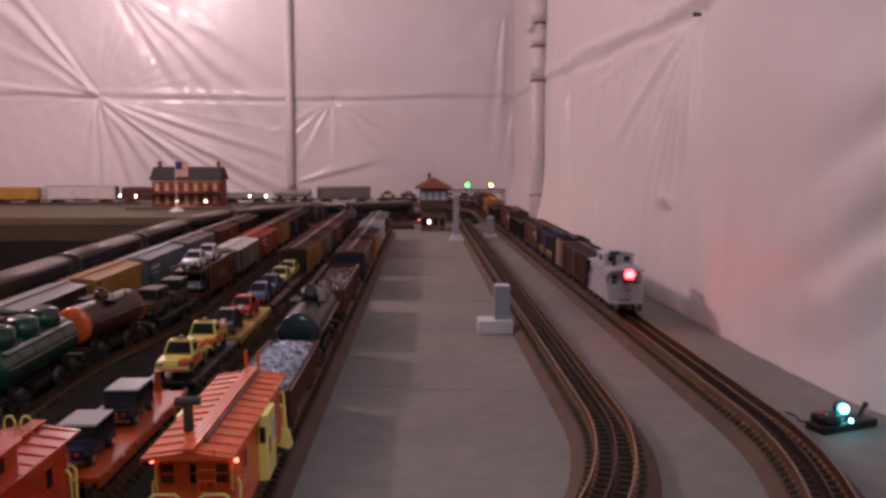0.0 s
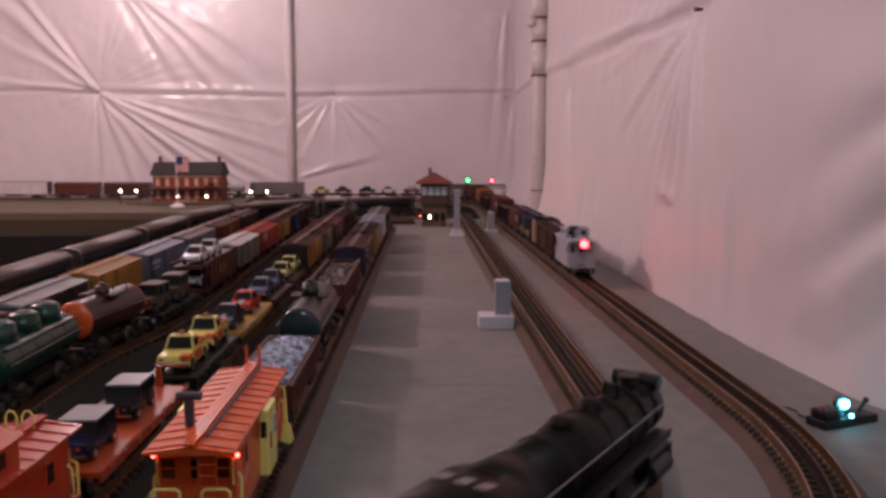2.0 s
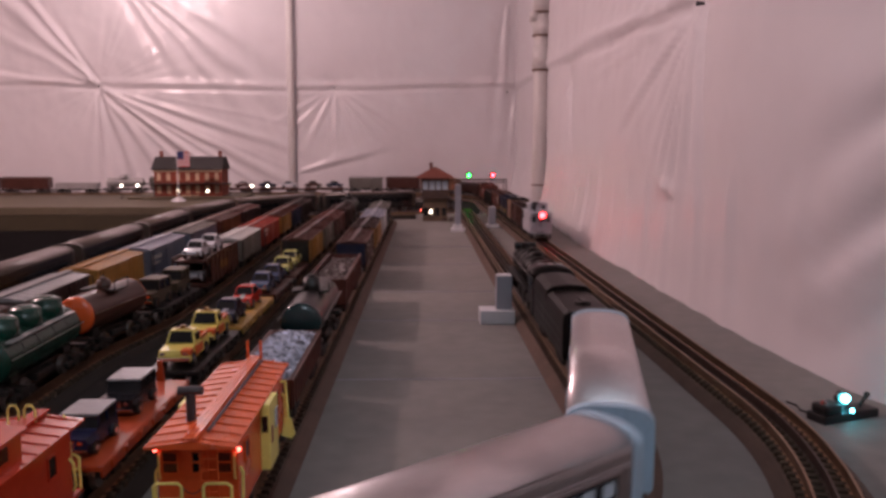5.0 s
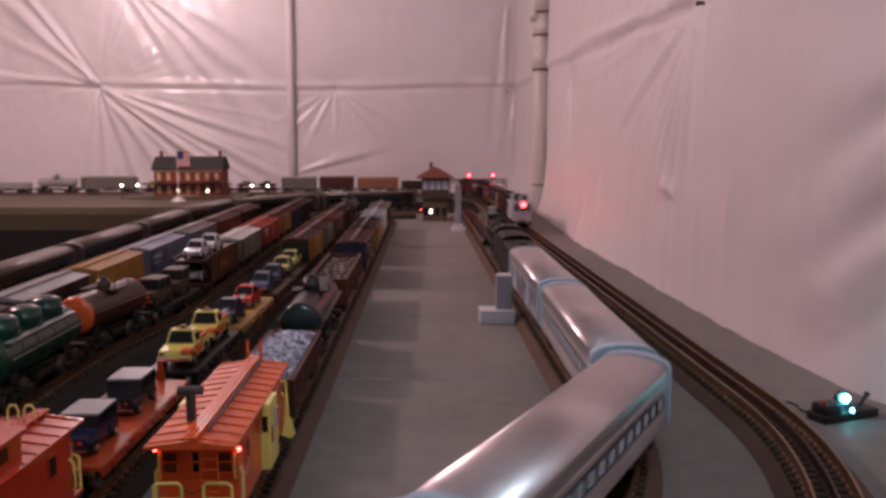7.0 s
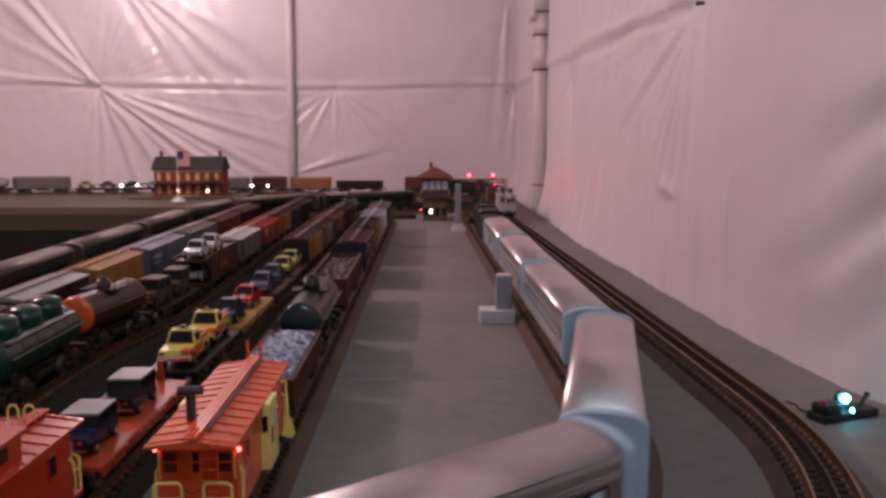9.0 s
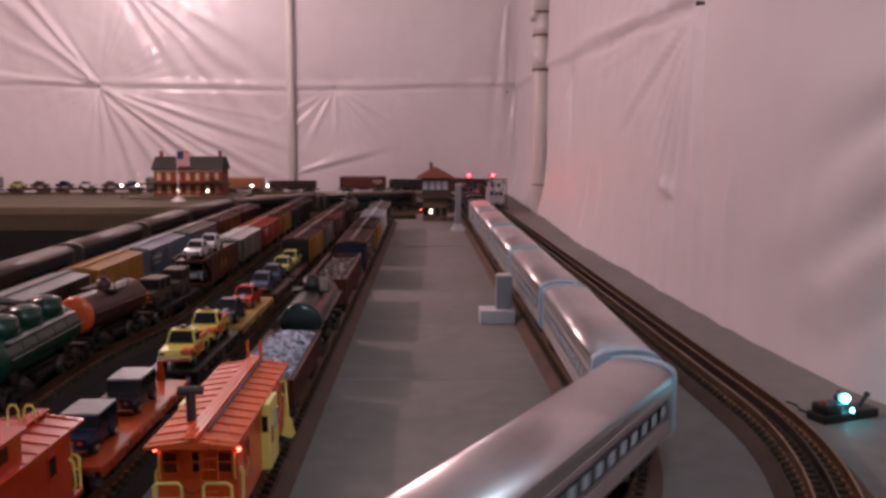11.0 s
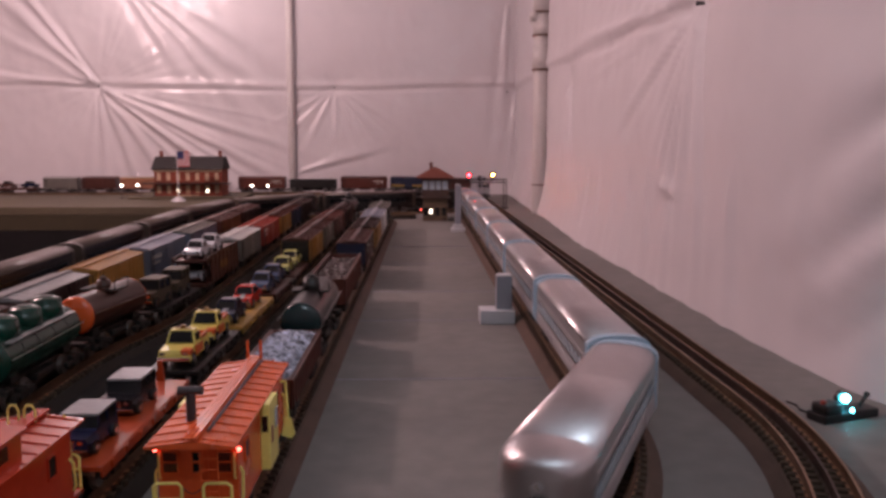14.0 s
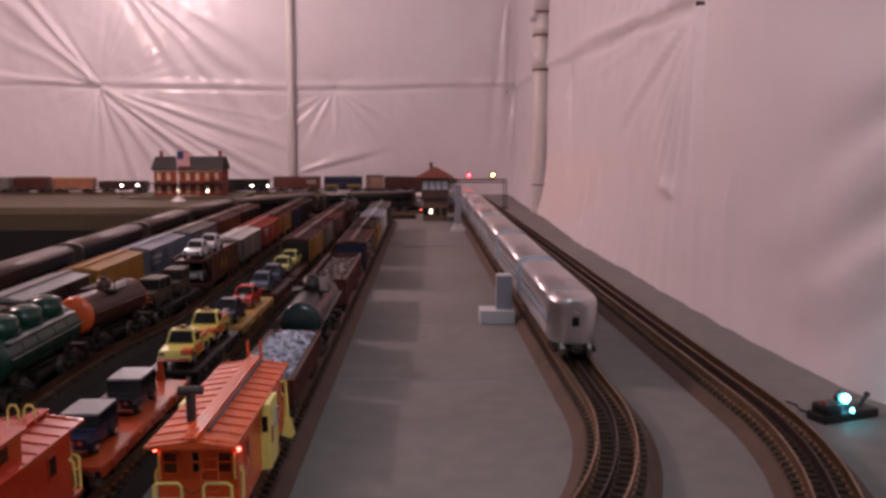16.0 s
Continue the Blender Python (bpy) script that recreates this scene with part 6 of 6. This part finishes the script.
def gable(bm):
    z0, z1 = 0.112, 0.166
    a = [(-SD - 0.012, z0), (SD + 0.012, z0), (SD + 0.012, z0 + 0.003), (0.030, z1), (-0.030, z1), (-SD - 0.012, z0 + 0.003)]
    prev = None
    for x in (-SW - 0.010, SW + 0.010):
        ring = [bm.verts.new((x * (1 if z < z0 + 0.01 else 0.965), y, z)) for y, z in a]
        if prev:
            for i in range(len(a)):
                bm.faces.new((prev[i], prev[(i + 1) % len(a)], ring[(i + 1) % len(a)], ring[i]))
        bm.faces.new(ring if prev else ring[::-1])
        prev = ring
    bmesh.ops.recalc_face_normals(bm, faces=bm.faces)


srf = part("roof", gable, M_SLATE, station, "dark slate roof")
part("cornice", lambda bm: [box(bm, -SW - 0.004, SW + 0.004, s * SD, s * (SD + 0.005), 0.104, 0.111) for s in (-1, 1)], M_CREAM, station)
for x in (-SW + 0.018, SW - 0.018):
    part("chimney", lambda bm, x=x: (box(bm, x - 0.007, x + 0.007, -0.008, 0.008, 0.155, 0.190, 0.0006), box(bm, x - 0.0088, x + 0.0088, -0.0098, 0.0098, 0.183, 0.187)), M_BRICK, srf)
part("platform_canopy", lambda bm: (box(bm, -SW - 0.05, SW + 0.05, -SD - 0.045, -SD - 0.001, 0.052, 0.056, 0.001),), M_SLATE, station, "thin dark canopy")
for x in [-0.21 + 0.06 * k for k in range(8)]:
    part("canopy_post", lambda bm: rod(bm, (0, 0, 0), (0, 0, 0.052), 0.0016, seg=6), M_BLACK, station, key="canopypost", at=pose(x, -SD - 0.040, 0))
part("doorstep", lambda bm: box(bm, -0.05, 0.05, -SD - 0.02, -SD - 0.001, 0, 0.004), M_CREAM, station)

lamp = thing("street_lamp", "black post lamp with a glowing white globe", "street lamp", pose(-1.405, 3.86, GZ), group="lamps by the station")
part("post", lambda bm: (rod(bm, (0, 0, 0), (0, 0, 0.056), 0.0015, seg=8), rod(bm, (0, 0, 0), (0, 0, 0.004), 0.005, 0.003, seg=10)), M_BLACK, lamp)
part("globe", lambda bm: ball(bm, (0, 0, 0.062), 0.0050, 14), M_WARMLAMP, lamp, "glowing white globe")
part("bracket", lambda bm: rod(bm, (0, 0, 0.055), (0, 0, 0.057), 0.004, seg=10), M_BLACK, lamp)
for x, y in ((-1.330, 3.86), (-0.786, 3.80), (-0.712, 3.80)):
    copy_thing(lamp, pose(x, y, GZ))

apron = setting("station_apron", lambda bm: box(bm, -1.36, -0.83, 3.80, 4.08, 0.0225, 0.034, 0.002), M_PLAZA, "low pale slab under the station", "platform")
flag = thing("flagpole", "white flagpole on a pale stepped base with a striped flag", "flagpole", pose(-1.094, 3.70, GZ) @ Matrix.Diagonal((1.0, 1.0, 1.06, 1.0)))
part("base", lambda bm: (rod(bm, (0, 0, 0), (0, 0, 0.007), 0.034, 0.030, seg=20), rod(bm, (0, 0, 0.007), (0, 0, 0.016), 0.024, 0.014, seg=20)), M_WHITE, flag, "pale stepped base")
part("pole", lambda bm: (rod(bm, (0, 0, 0.016), (0, 0, 0.212), 0.0026, 0.0018, seg=10), ball(bm, (0, 0, 0.213), 0.003, 8)), M_WHITE, flag)
M_FLAGRED, M_FLAGBLUE = mat("flag_red", (0.50, 0.06, 0.05), 0.7), mat("flag_blue", (0.02, 0.03, 0.12), 0.7)
fl = part("flag", lambda bm: box(bm, 0.002, 0.056, -0.0007, 0.0007, 0.146, 0.210), M_FLAGRED, flag, "red and white striped flag with a blue field")
for k in range(6):
    part("stripe", lambda bm: box(bm, 0.0025, 0.0555, -0.0012, 0.0012, 0, 0.0049), M_WHITE, fl, key="stripe", at=pose(0, 0, 0.151 + 0.0098 * k))
part("canton", lambda bm: box(bm, 0.0022, 0.030, -0.0018, 0.0018, 0.178, 0.2102), M_FLAGBLUE, fl)

# ---------------------------------------------------------------- track-side lamp by the wall
M_CYAN = mat("cyan_lamp_glow", (0.10, 0.80, 1.0), emit=32)
unit = thing("switch_lamp", "low black track switch unit with a glaring cyan lamp", "lamp", pose(0.468, 0.862, 0, 0, 0, 20))
part("base", lambda bm: (box(bm, -0.040, 0.040, -0.012, 0.014, 0, 0.010, 0.002), box(bm, -0.036, -0.010, -0.010, 0.012, 0.010, 0.020, 0.003)), M_BLACK, unit)
part("lever", lambda bm: (rod(bm, (0.022, 0, 0.010), (0.032, 0, 0.022), 0.0022, seg=8), ball(bm, (0.033, 0, 0.023), 0.0035, 10)), M_BLACK, unit)
part("lamp_housing", lambda bm: (rod(bm, (0.0, 0.002, 0.010), (0.0, 0.002, 0.017), 0.006, seg=14), rod(bm, (0, 0.003, 0.0225), (0, 0.009, 0.0225), 0.0066, seg=16)), M_BLACK, unit)
part("lamp_lens", lambda bm: ball(bm, (0, -0.001, 0.0225), 0.0048, 16), M_CYAN, unit, "glaring cyan lens")
part("small_lens", lambda bm: ball(bm, (-0.002, -0.013, 0.013), 0.0022, 10), M_CYAN, unit, "small cyan lens")
part("red_cap", lambda bm: ball(bm, (-0.030, 0.0, 0.020), 0.004, 10), C["red"], unit)
unit_wire = thing("wire", "thin black wire lying beside the switch unit", "wire", pose(0, 0, 0))
part("strand", lambda bm: pipe(bm, [(0.438, 0.868, 0.0016), (0.430, 0.885, 0.0016), (0.434, 0.90, 0.0016), (0.428, 0.915, 0.0016)], 0.0011), M_BLACK, unit_wire)


def motions():
    for car, q0, wheelbase, line, drop in pass_cars:
        key_car(car, q0, wheelbase, line, V_PASS, drop)
    for car, q0, wheelbase, lift in freight:
        key_car(car, q0, wheelbase, OUTER, V_FREIGHT, (lambda q: lift) if lift else None)
    # the beacon turns once in 1.7 s and dwells with its lit side to the rear
    at = Vector((0, -0.0945, 0.0702))
    turns = [(0.0, 0.0), (0.30, 0.0), (0.34, 60.0), (0.38, 120.0), (0.42, 180.0)]
    for k in range(1, 10):
        mid, full = 1.7 * k - 0.1, 360.0 * k
        turns += [(mid - 0.52, full - 180), (mid - 0.48, full - 120), (mid - 0.44, full - 60), (mid - 0.4, full), (mid + 0.4, full), (mid + 0.44, full + 60), (mid + 0.48, full + 120), (mid + 0.52, full + 180)]
    turns = [(t, a) for t, a in turns if t < 15.95] + [(16.0, 360.0 * 9 + 180)]
    walk(beacon, [(t, pose(*at, 0, 0, a)) for t, a in turns])
    # the colour drums of the two searchlight signals
    walk(drums[0], [(t, drums_at[0] @ pose(0, 0, 0, 0, 0, a)) for t, a in ((0, 0), (6.3, 0), (6.4, 60), (6.5, 120), (6.6, 180), (16, 180))])
    walk(drums[1], [(t, drums_at[1] @ pose(0, 0, 0, 0, 0, a)) for t, a in ((0, 0), (0.15, 0), (0.22, 60), (0.29, 120), (0.36, 180), (12.6, 180), (12.67, 120), (12.74, 60), (12.81, 0), (16, 0))])


motions()
